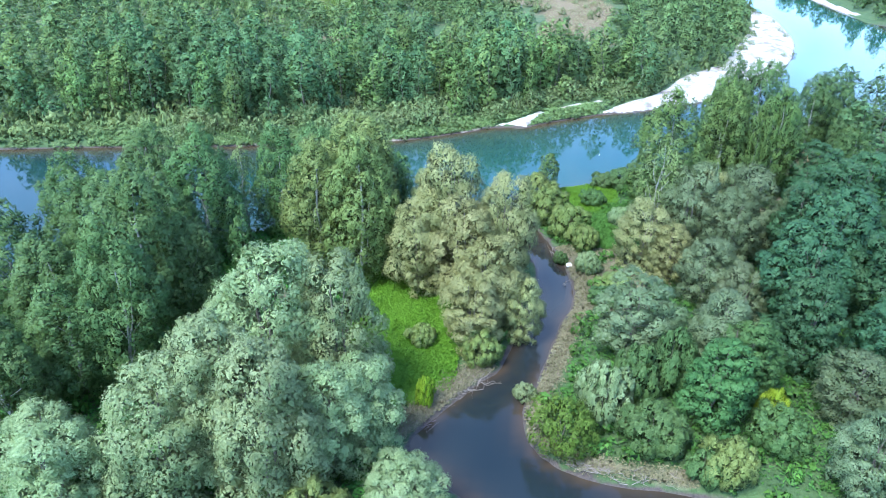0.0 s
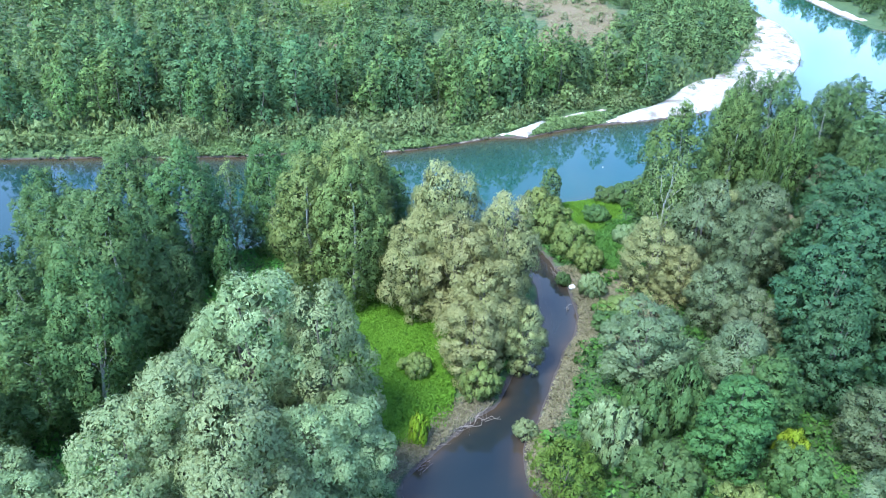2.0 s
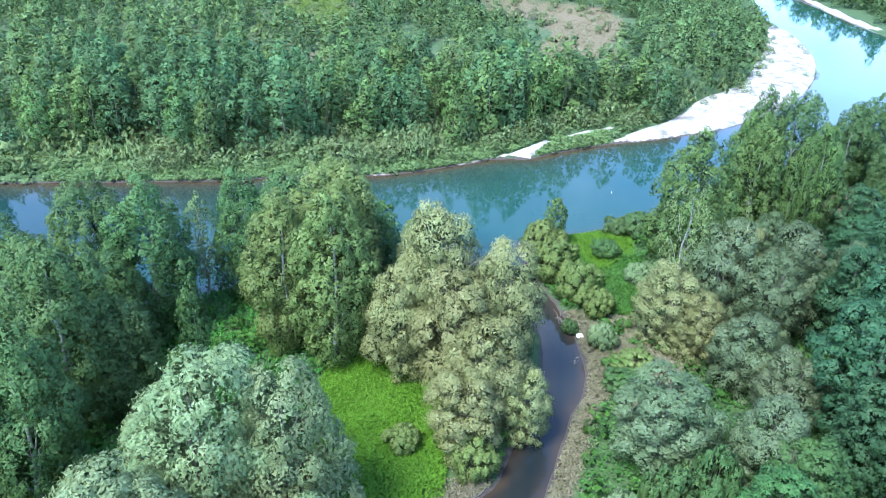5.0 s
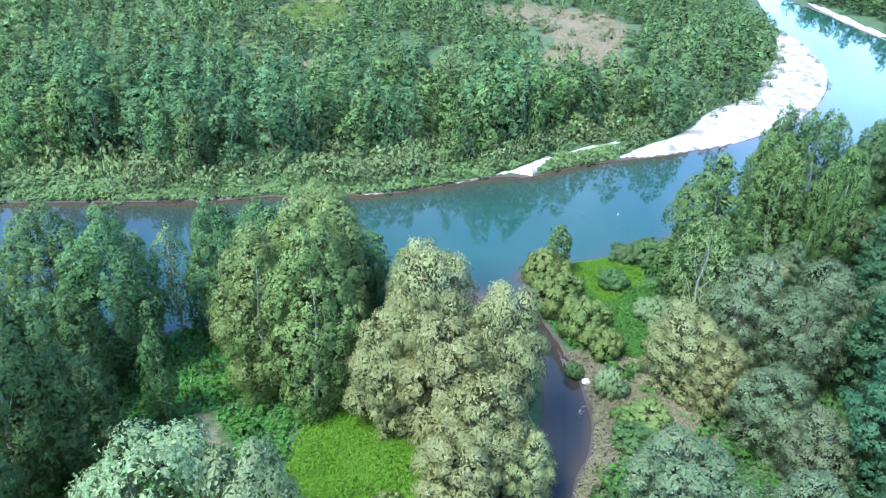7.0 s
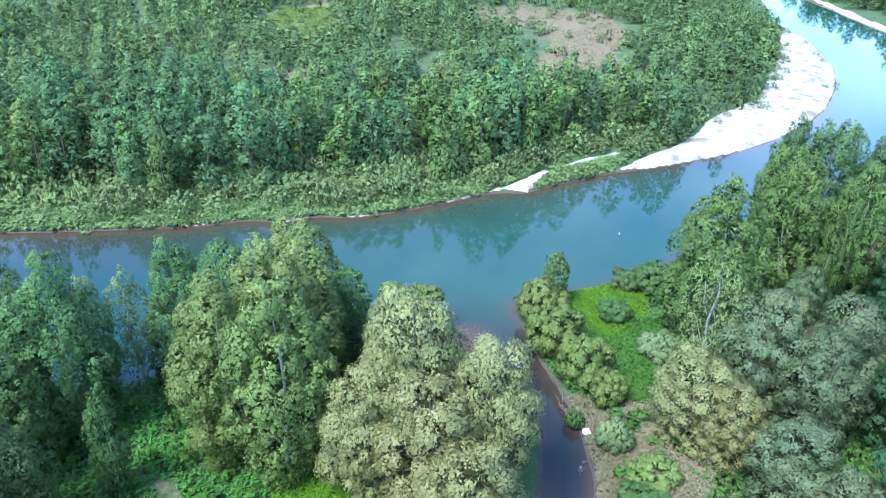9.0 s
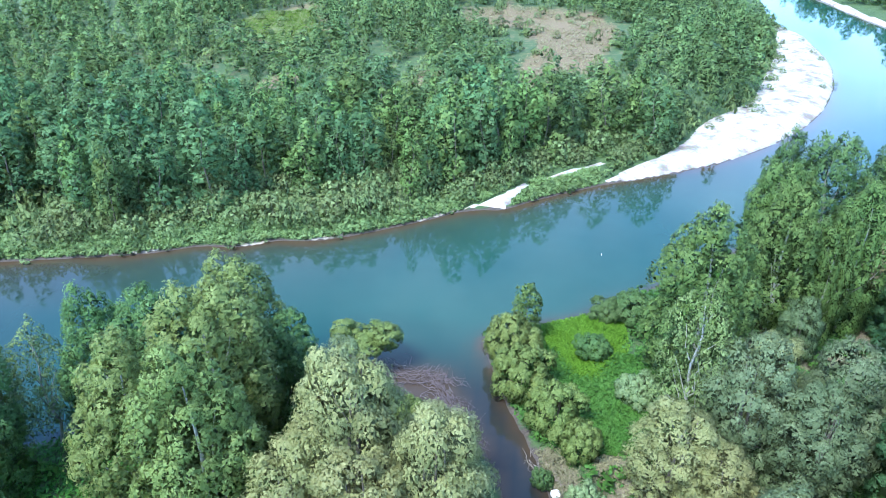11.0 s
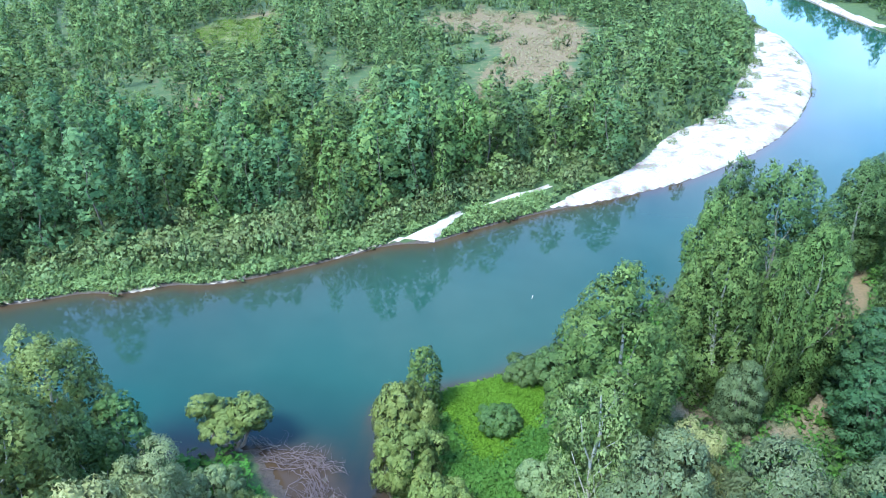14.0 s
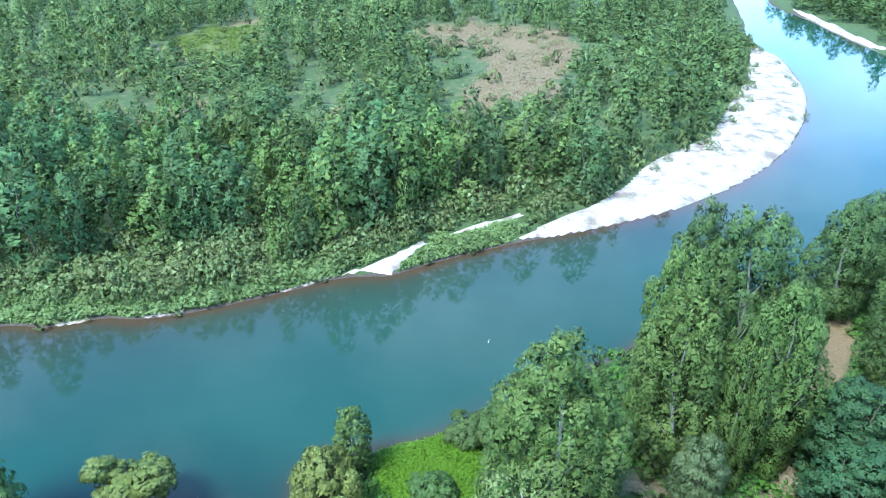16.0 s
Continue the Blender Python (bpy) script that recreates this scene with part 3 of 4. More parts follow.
def mound_lobes(height, radius, rand):
    """Willow-like crown: rounded billows in three tiers round a core."""
    out = [(0, 0, height * 0.46, radius * 0.62, height * 0.40)]
    for count, far, z, rx, rz in ((3, 0.26, 0.80, 0.42, 0.17), (6, 0.52, 0.58, 0.40, 0.19), (5, 0.62, 0.33, 0.38, 0.19), (3, 0.5, 0.15, 0.36, 0.15)):
        turn = rand.uniform(0, 6.28)
        for k in range(count):
            a = turn + 6.283 * k / count + rand.uniform(-0.35, 0.35)
            r = radius * far * rand.uniform(0.75, 1.15)
            out.append((math.cos(a) * r, math.sin(a) * r, height * (z + rand.uniform(-0.07, 0.03)), radius * rx * rand.uniform(0.8, 1.2), height * rz * rand.uniform(0.75, 1.1)))
    return out


def spire_lobes(height, radius, rand, tiers=6):
    """Poplar-like crown: upright plumes round a leader, egg-shaped and narrowing to the top."""
    out = [(0, 0, height * 0.48, radius * 0.55, height * 0.43)]
    for i in range(tiers):
        k = i / (tiers - 1)
        prof = (0.70, 0.95, 1.0, 0.94, 0.78, 0.42)[i] if tiers == 6 else math.sqrt(max(1 - (1.55 * (k - 0.40)) ** 2, 0.04))
        count = max(1, round(5.5 * prof)) if tiers == 6 else (1 if k > 0.9 else 2)
        turn = rand.uniform(0, 6.28)
        for j in range(count):
            a = turn + 6.283 * j / count + rand.uniform(-0.3, 0.3)
            r = radius * prof * 0.56 * rand.uniform(0.8, 1.15) if count > 1 else 0.0
            out.append((math.cos(a) * r, math.sin(a) * r, height * (0.12 + 0.74 * k + rand.uniform(-0.05, 0.05)),
                        radius * (0.20 + 0.24 * prof) * rand.uniform(0.85, 1.15), height * rand.uniform(0.11, 0.165)))
    return out


def far_lobes(height, radius, rand, tiers=4):
    out = []
    for i in range(tiers):
        k = i / (tiers - 1)
        prof = math.sqrt(max(1 - (1.36 * (k - 0.34)) ** 2, 0.06))
        out.append((rand.uniform(-0.3, 0.3) * radius * prof, rand.uniform(-0.3, 0.3) * radius * prof, height * (0.14 + 0.70 * k), radius * 0.86 * prof, height * (0.62 / tiers + 0.05)))
    return out


def bush_lobes(height, radius, rand, ring=6):
    out = [(0, 0, height * 0.5, radius * 0.62, height * 0.46)]
    turn = rand.uniform(0, 6.28)
    for k in range(ring):
        a = turn + 6.283 * k / ring + rand.uniform(-0.3, 0.3)
        r = radius * rand.uniform(0.48, 0.66)
        out.append((math.cos(a) * r, math.sin(a) * r, height * rand.uniform(0.28, 0.5), radius * rand.uniform(0.34, 0.5), height * rand.uniform(0.26, 0.38)))
    return out


def scatter(count, box, test, gap, rand):
    """Random places in a box that pass a test and keep a gap."""
    x0, y0, x1, y1 = box
    px, py = rand.uniform(x0, x1, count), rand.uniform(y0, y1, count)
    ok = test(px, py)
    px, py = px[ok], py[ok]
    cells, out = {}, []
    for x, y in zip(px.tolist(), py.tolist()):
        key = (int(x // gap), int(y // gap))
        near = [q for i in (-1, 0, 1) for j in (-1, 0, 1) for q in cells.get((key[0] + i, key[1] + j), ())]
        if all((x - a) ** 2 + (y - b) ** 2 > gap * gap for a, b in near):
            cells.setdefault(key, []).append((x, y))
            out.append((x, y))
    return out


def template(maker, variants):
    made = []
    for k in range(variants):
        made.append(maker(np.random.default_rng(100 + k * 17)))
    return made


USED = set()


def set_plant(models, k, x, y, height, radius, unit_h, unit_r, label, group="", turn=None, lean=(0, 0), category="tree"):
    """Stands one plant of the given height and crown radius on the ground."""
    src = models[k % len(models)]
    turn = rng.uniform(0, 360) if turn is None else turn
    base = pose(x, y, max(height_at(x, y), 0.05) - 0.05, lean[0], lean[1], turn)
    m = base @ Matrix.Diagonal((radius / unit_r, radius / unit_r, height / unit_h, 1))
    if src.name in USED:
        own = src.scale
        ob = copy_thing(src, m @ Matrix.Diagonal((1 / own[0], 1 / own[1], 1 / own[2], 1)))
    else:
        USED.add(src.name)
        src.matrix_basis = m
        ob = src
    return tagged(ob, label, category, group)


# unit plants: height and crown radius in metres
WILLOW_H, WILLOW_R = 16.0, 5.5
POPLAR_H, POPLAR_R = 20.0, 4.8
SLIM_H, SLIM_R = 12.0, 2.2
BUSH_H, BUSH_R = 4.0, 3.0


def willow_maker(leaf, leaves=16500, length=0.35, width=0.23):
    return lambda r: plant("willow", WILLOW_H, mound_lobes(WILLOW_H, WILLOW_R, r), 3, 0.32, leaf, BARK, (1.4, 0.95, leaves, length, width, 0.2, 3600), r, 3)


def poplar_maker(leaf):
    return lambda r: plant("poplar", POPLAR_H, spire_lobes(POPLAR_H, POPLAR_R, r), 1, 0.30, leaf, BARK_PALE, (0.85, 1.6, 15000, 0.34, 0.27, 0.5, 3000), r, 4)


def broad_maker(leaf):
    return lambda r: plant("broadleaf_tree", WILLOW_H, mound_lobes(WILLOW_H, WILLOW_R, r), 2, 0.30, leaf, BARK, (1.1, 0.75, 11500, 0.40, 0.34, 0.0, 2400), r, 4)


def slim_maker(leaf):
    return lambda r: plant("young_poplar", SLIM_H, spire_lobes(SLIM_H, SLIM_R, r), 1, 0.14, leaf, BARK_PALE, (0.55, 1.35, 3400, 0.34, 0.27, 0.4, 700), r, 6)


def bush_maker(name, leaf, leaf_l, leaf_w):
    return lambda r: plant(name, BUSH_H, bush_lobes(BUSH_H, BUSH_R, r), 3, 0.08, leaf, BARK, (0.7, 1.1, 4200, leaf_l * 0.8, leaf_w * 1.0, 0.3, 900), r, 3)


WILLOWS = template(willow_maker(LEAF_WILLOW, 20500, 0.33, 0.21), 4)
SILVERS = template(willow_maker(LEAF_SILVER), 3)
OLIVES = template(willow_maker(LEAF_OLIVE), 3)
DULLS = template(willow_maker(LEAF_DULL), 2)
POPLARS = template(poplar_maker(LEAF_POPLAR), 4)
OPEN_POPLARS = template(lambda r: plant("poplar", POPLAR_H, spire_lobes(POPLAR_H, POPLAR_R, r)[5::2], 1, 0.34, LEAF_PALE, BARK_PALE, (0.75, 1.3, 6000, 0.34, 0.27, 0.4, 400), r, 1), 1)
GROVES = template(poplar_maker(LEAF_GROVE), 3)
LIGHTS = template(poplar_maker(LEAF_LIGHT), 3)
LIGHT_SLIMS = template(slim_maker(LEAF_GROVE), 2)
FRESHES = template(broad_maker(LEAF_FRESH), 2)
DARKS = template(broad_maker(LEAF_DARK), 3)
SLIMS = template(slim_maker(LEAF_POPLAR), 2)
GREY_BUSHES = template(bush_maker("willow_bush", LEAF_WILLOW, 0.42, 0.22), 2)
OLIVE_BUSHES = template(bush_maker("olive_bush", LEAF_OLIVE_BUSH, 0.40, 0.24), 2)
GREEN_BUSHES = template(bush_maker("green_bush", LEAF_POPLAR, 0.40, 0.30), 2)
BRIGHT_BUSHES = template(bush_maker("bright_bush", LEAF_BRIGHT, 0.28, 0.17), 1)
YELLOW_BUSHES = template(bush_maker("yellow_bush", LEAF_YELLOW, 0.40, 0.30), 1)


def willow(k, x, y, h, r, models=None, label="silver-leaved willow with billowing rounded crown", group="willows by the creek"):
    return set_plant(models or WILLOWS, k, x, y, h, r, WILLOW_H, WILLOW_R, label, group)


def poplar(k, x, y, h, r, label="tall green poplar with dense upright crown", group="poplars on the near bank", models=None):
    return set_plant(models or POPLARS, k, x, y, h, r, POPLAR_H, POPLAR_R, label, group)


# willow clump on the left creek bank
for k, x, y, h, r in ((0, -23.5, 61, 19.5, 6.2), (1, -17.2, 61.5, 18, 4.8), (2, -29.0, 61.5, 12.8, 4.0), (3, -25.5, 50.5, 17.8, 5.4),
                      (1, -20, 47, 17.8, 5.0), (0, -29.2, 46.4, 15.0, 5.0), (2, -13.6, 55, 11.5, 4.2), (3, -8, 46.5, 7.5, 3.8),
                      (2, -36.5, 42, 11.5, 4.4), (1, -41, 46, 9.5, 4.0), (0, -15.5, 52, 13, 4.0)):
    willow(k, x, y, h, r)
set_plant(OLIVE_BUSHES, 0, -15.5, 44.5, 6, 3.4, BUSH_H, BUSH_R, "olive green willow bush under the large willows", category="bush")
# willow group at the bend of the creek
for k, x, y, h, r in ((3, -9.5, 91.5, 20.3, 4.8), (1, -2.0, 88, 17.6, 4.4), (2, -6.2, 84.5, 15.5, 5.0), (0, -2.6, 80.5, 13, 4.4),
                      (1, -4.2, 76, 9.5, 4.0), (3, -13, 87.5, 14, 4.2)):
    willow(k, x, y, h, r, OLIVES, "grey-olive willow leaning over the creek")
willow(0, 1.8, 79.0, 9.0, 2.6, OLIVES, "low willow limb reaching over the water")
willow(1, -2.6, 97, 9.8, 4.0, OLIVES, "grey-olive willow leaning over the creek")
willow(2, -13.2, 101, 13.2, 3.8)
# poplars on the left peninsula
for k, x, y, h, r in ((0, -24, 98, 21.2, 5.8), (1, -21.5, 88.8, 20.3, 5.0), (2, -28, 91, 19.5, 5.0), (0, -26, 108.3, 18.2, 4.8)):
    poplar(k, x, y, h, r, "broad light green poplar with feathery upright crown", models=LIGHTS)
for k, x, y, h, r in ((0, -31, 101, 18, 4.4), (1, -37, 101, 17, 4.0), (2, -52.5, 91, 19.6, 5.0), (3, -44.5, 90.5, 19.2, 5.0),
                      (0, -43.5, 71.5, 21.6, 5.4), (1, -40.5, 61, 19.5, 4.6), (2, -46.7, 84, 14, 4.2), (3, -45.5, 59, 14, 4.6),
                      (0, -54, 79, 17.5, 5.0), (1, -60, 84, 17, 4.8), (2, -52, 66, 15, 4.8), (3, -62, 72, 15, 5.0),
                      (1, -48, 51, 13.5, 4.5), (2, -56, 56, 13, 4.6), (0, -40, 75, 14, 3.8), (3, -20.5, 104, 13, 3.4)):
    poplar(k, x, y, h, r)
for x, y, h, r in ((-42.2, 98.6, 15.8, 2.9), (-45.2, 96.6, 16.0, 3.0), (-38.8, 102.0, 13.8, 2.6)):
    set_plant(OPEN_POPLARS, 0, x, y, h, r, POPLAR_H, POPLAR_R, "airy grey-green poplar on the river bank", "poplars on the near bank")
set_plant(SLIMS, 0, -20, 108.4, 12.4, 2.6, SLIM_H, SLIM_R, "slender green poplar beside the river")
set_plant(SLIMS, 1, -36.1, 83, 12.2, 1.7, SLIM_H, SLIM_R, "thin pale-stemmed young poplar")
# trees right of the creek
for k, x, y, h, r in ((0, 43.8, 144.5, 22.3, 5.0), (1, 39.5, 147, 20.6, 4.2), (3, 47.2, 140, 17.0, 3.2),
                      (2, 60.5, 162, 16, 4.4), (3, 65.5, 166, 16.5, 4.6), (1, 60.5, 138, 12.5, 4.0), (0, 62, 147, 10.5, 3.2), (2, 66, 154, 13, 4.2)):
    poplar(k, x, y, h, r, group="poplars by the river clearing")
for k, x, y, h, r in ((2, 44.2, 131.5, 20.6, 4.0), (0, 35.6, 138.5, 20.4, 3.7), (1, 34.8, 129.5, 19.6, 4.7), (2, 40.2, 128.5, 18.2, 2.6)):
    poplar(k, x, y, h, r, "light green poplar in the riverside grove", "poplars by the river clearing", GROVES)
for k, x, y, h, r in ((1, 51.4, 129.5, 12.2, 4.4), (0, 49.5, 123.5, 10.0, 3.8)):
    set_plant(DARKS, k, x, y, h, r, WILLOW_H, WILLOW_R, "grey-green broad tree beside the bare clearing", "poplars by the river clearing")
poplar(1, 23.2, 117.8, 21.2, 5.8, "broad light green poplar beside the river meadow", models=GROVES)
set_plant(OPEN_POPLARS, 0, 20.8, 107.4, 19.6, 3.6, POPLAR_H, POPLAR_R, "open-crowned pale poplar with a whitish trunk")
for k, x, y, h, r in ((0, 26, 105, 15.2, 4.4), (1, 34.3, 105.5, 15.0, 4.4), (0, 26.4, 91, 10.4, 3.9),
                      (1, 24.5, 74.5, 11.4, 3.8), (2, 15.2, 76.5, 11.2, 5.0), (3, 29.5, 86, 9.5, 3.4), (1, 35, 57.0, 9.3, 3.4)):
    willow(k, x, y, h, r, SILVERS, "silver-grey willow with a dense rounded crown", "willows right of the creek")
for k, x, y, h, r in ((0, 37.8, 68.2, 9.0, 4.2), (1, 40, 61, 8.0, 3.8), (1, 42, 107, 12.5, 4.0), (0, 30.8, 101, 13.0, 4.0), (0, 36.8, 124, 8.6, 2.4)):
    willow(k, x, y, h, r, DULLS, "dull grey-green willow in the shade of the woods", "willows right of the creek")
for k, x, y, h, r in ((0, 18.6, 99.8, 11.0, 4.2), (1, 22.5, 97, 8.5, 3.4), (2, 29, 110, 12.2, 3.6)):
    willow(k, x, y, h, r, OLIVES, "dull olive willow on the dry bank", "willows right of the creek")
for k, x, y, h, r in ((0, 36, 85.5, 16.2, 5.4), (1, 42.5, 94, 17.2, 5.6), (2, 35, 77.3, 14, 4.0), (0, 47, 108, 17.2, 5.4), (1, 47, 85, 15.5, 5.4), (2, 41, 101, 15.5, 4.8),
                      (1, 55, 118, 15, 5.4), (2, 53, 98, 15, 5.4), (0, 44, 75, 13, 5)):
    set_plant(DARKS, k, x, y, h, r, WILLOW_H, WILLOW_R, "dark green broad-leaved tree with heavy crown", "dark woods by the creek")
for k, x, y, h, r in ((0, 26.5, 70.5, 10.5, 4.0), (1, 22.5, 65.5, 10.8, 3.8)):
    set_plant(FRESHES, k, x, y, h, r, WILLOW_H, WILLOW_R, "fresh green broad-leaved tree among the willows")
# bushes right of the creek and at its mouth
BUSHES = (
    (BRIGHT_BUSHES, 6.6, 59.6, 5.6, 3.5, "round yellow-green bush on the creek bank"),
    (GREY_BUSHES, 10.9, 64.3, 7.4, 2.9, "grey-green willow bush among dry reeds"),
    (GREEN_BUSHES, 14.8, 68.2, 6.8, 2.6, "fresh green bush between willows"),
    (GREEN_BUSHES, 18.6, 70, 8.4, 2.6, "fresh green bush between willows"),
    (GREEN_BUSHES, 16, 61, 5.0, 3.4, "green bush above the creek bank"),
    (OLIVE_BUSHES, 22.8, 57.5, 4.8, 2.6, "green bush above the creek bank"),
    (GREEN_BUSHES, 29, 63, 4.5, 3.0, "green bush above the creek bank"),
    (YELLOW_BUSHES, 29.0, 66.4, 4.6, 1.7, "bright yellow-green sapling among darker trees"),
    (YELLOW_BUSHES, -8.4, 63.8, 3.6, 1.0, "bright yellow shrub at the meadow edge"),
    (GREY_BUSHES, 10.8, 96.8, 3.4, 1.8, "small grey willow bush on the dry bank"),
    (OLIVE_BUSHES, 4.6, 114.2, 5.6, 3.4, "olive willow bush over the creek mouth"),
    (OLIVE_BUSHES, 3.0, 120.3, 5.8, 3.2, "grey-green willow bush at the river corner"),
    (OLIVE_BUSHES, 8.2, 108.4, 5.2, 3.0, "olive willow bush over the creek mouth"),
    (OLIVE_BUSHES, 10.4, 104.6, 3.8, 2.4, "yellowish willow bush over the creek mouth"),
    (GREEN_BUSHES, 12.8, 121.9, 2.6, 2.2, "dark rounded shrub in the riverside meadow"),
    (GREEN_BUSHES, 15.4, 130.8, 2.8, 2.6, "low dark green shrub along the river edge"),
    (GREEN_BUSHES, 18.6, 131.5, 3.4, 3.0, "low dark green shrub along the river edge"),
    (GREY_BUSHES, 17.5, 113.6, 3.4, 2.6, "grey shrub in the riverside meadow"),
    (GREY_BUSHES, 2.6, 67.3, 2.0, 1.3, "small grey bush overhanging the creek"),
    (OLIVE_BUSHES, -10.5, 74.5, 2.6, 1.8, "brownish shrub in the green meadow"),
    (GREEN_BUSHES, 7.0, 100.6, 1.8, 1.1, "small green shrub beside a white rock"),
    (OLIVE_BUSHES, -7.5, 105, 4.6, 2.8, "olive bush behind the driftwood spit"),
    (OLIVE_BUSHES, -3.6, 101.6, 3.8, 2.4, "olive bush behind the driftwood spit"),
    (GREY_BUSHES, -12.5, 108, 4.2, 2.8, "grey bush behind the driftwood spit"),
    (OLIVE_BUSHES, -3.0, 73, 4.0, 2.4, "low willow bush hanging over the bank"),
    (OLIVE_BUSHES, 14.5, 92.5, 2.2, 2.4, "low olive scrub on the dry bank"),
    (GREEN_BUSHES, 13, 89, 1.8, 2.4, "low green scrub on the dry bank"),
    (GREEN_BUSHES, 20.5, 57.2, 3.4, 1.8, "low green scrub on the dry bank"),
)
for k, (models, x, y, h, r, label) in enumerate(BUSHES):
    set_plant(models, k, x, y, h, r, BUSH_H, BUSH_R, label, category="bush")
set_plant(LIGHT_SLIMS, 0, 4.6, 124.3, 8.6, 1.75, SLIM_H, SLIM_R, "small upright poplar at the river corner")

# ---- far bank: shrubs, poplars and woodland ----
FAR_H, FAR_R = 13.0, 2.3


def far_maker(leaf, tiers, leaves, le, wi, fill=260, size=1.0):
    return lambda r: plant("poplar", FAR_H, far_lobes(FAR_H, FAR_R, r, tiers), 1, 0.12, leaf, BARK, (size, 1.6, leaves, le, wi, 0.4, fill), r, 99)


FAR_POPLARS = template(far_maker(LEAF_FAR, 4, 900, 0.44, 0.36), 5)
FAR_LIGHTS = template(far_maker(LEAF_FAR_LIGHT, 4, 900, 0.44, 0.36), 3)
FAR_WILLOWS = template(lambda r: plant("willow_bush", BUSH_H, bush_lobes(BUSH_H, BUSH_R, r, 4), 1, 0.08, LEAF_SHRUB, BARK, (0.8, 1.0, 310, 0.46, 0.38, 0.2, 90), r, 99), 4)


for k, (x, y) in enumerate(scatter(260, (62, 128, 140, 235), lambda px, py: (signed_distance(px, py, WATER_RING) < -2.5) & (signed_distance(px, py, FIELDS[5]) < -3) & (signed_distance(px, py, FAR_SIDE) < -5) & (px + py * 0.2 > 96), 7.0, rng)[:40]):
    set_plant(FAR_POPLARS, k, x, y, rng.uniform(11, 16), rng.uniform(3.2, 4.4), FAR_H, FAR_R, "green riverside tree beyond the clearing", "poplars by the river clearing")


def bank_distance(px, py):
    """Metres inland from the water on the far side, negative elsewhere."""
    return np.where(signed_distance(px, py, FAR_SIDE) > 0, -signed_distance(px, py, WATER_RING), -1)


def open_ground(px, py, width=0.0):
    bare = np.max([signed_distance(px, py, r) for r in FIELDS + [BAR_RING, SAND_STRIP, SAND_TONGUE]], axis=0)
    return (bare > -0.6 - width) | (signed_distance(px, py + 1.2, SAND_STRIP) > -1.6 - width)


def before_clearing(x, y):
    """True a little nearer than a clearing in the far wood."""
    xs, ys = np.full(3, float(x)), y + np.array([6.0, 14.0, 23.0])
    return bool((np.max([signed_distance(xs, ys, r) for r in FIELDS[:5]], axis=0) > 0).any())


def grove(px, py):
    """Taller, denser stands where high; thin, low growth where low."""
    return 0.6 * np.sin(px * 0.062 + 1.0) * np.sin(py * 0.075 + 0.5) + 0.5 * np.sin(px * 0.023 - py * 0.034 + 2.0)


def poplar_zone(px, py):
    d = bank_distance(px, py)
    thin = np.sin(px * 0.045 + 0.8) * np.sin(py * 0.05 + 0.4) + 0.5 * np.sin(px * 0.11 + py * 0.07)
    sparse = (py > 210) & (px < 45) & (thin > -0.45) & (rng.uniform(size=px.shape) < 0.8)
    return (d > 13 + 5 * np.sin(px * 0.13)) & ~open_ground(px, py, 1.0) & ~sparse & ((grove(px, py) > -0.55) | (d < 25) | (rng.uniform(size=px.shape) < 0.2))


for k, (x, y, h, r) in enumerate(((-17, 165, 12.6, 2.2), (-6.2, 180.5, 13.2, 2.6), (-0.3, 178, 12.8, 1.9), (-13.2, 180.5, 11.5, 1.8),
                                  (-62.6, 146, 14.5, 2.3), (-70, 150, 15, 2.4), (25.6, 209, 13, 2.6))):
    set_plant(FAR_LIGHTS, k, x, y, h, r, FAR_H, FAR_R, "upright green poplar standing above the bank shrubs", "poplars on the far bank")
near_far = scatter(5000, (-110, 140, 75, 205), poplar_zone, 4.2, rng)
for k, (x, y) in enumerate(near_far[:280]):
    h = (7.0 + 9.5 * rng.beta(1.6, 1.2)) * (1.0 + 0.28 * float(grove(x, y))) - max(x, 0) * 0.05
    h *= 0.5 if before_clearing(x, y) else 1.0
    bright = rng.uniform() < (0.45 if x > -30 else 0.18)
    set_plant(FAR_LIGHTS if bright else FAR_POPLARS, k, x, y, h, rng.uniform(0.16, 0.23) * (h + 2), FAR_H, FAR_R, "slim green poplar in the far bank wood", "poplars on the far bank")


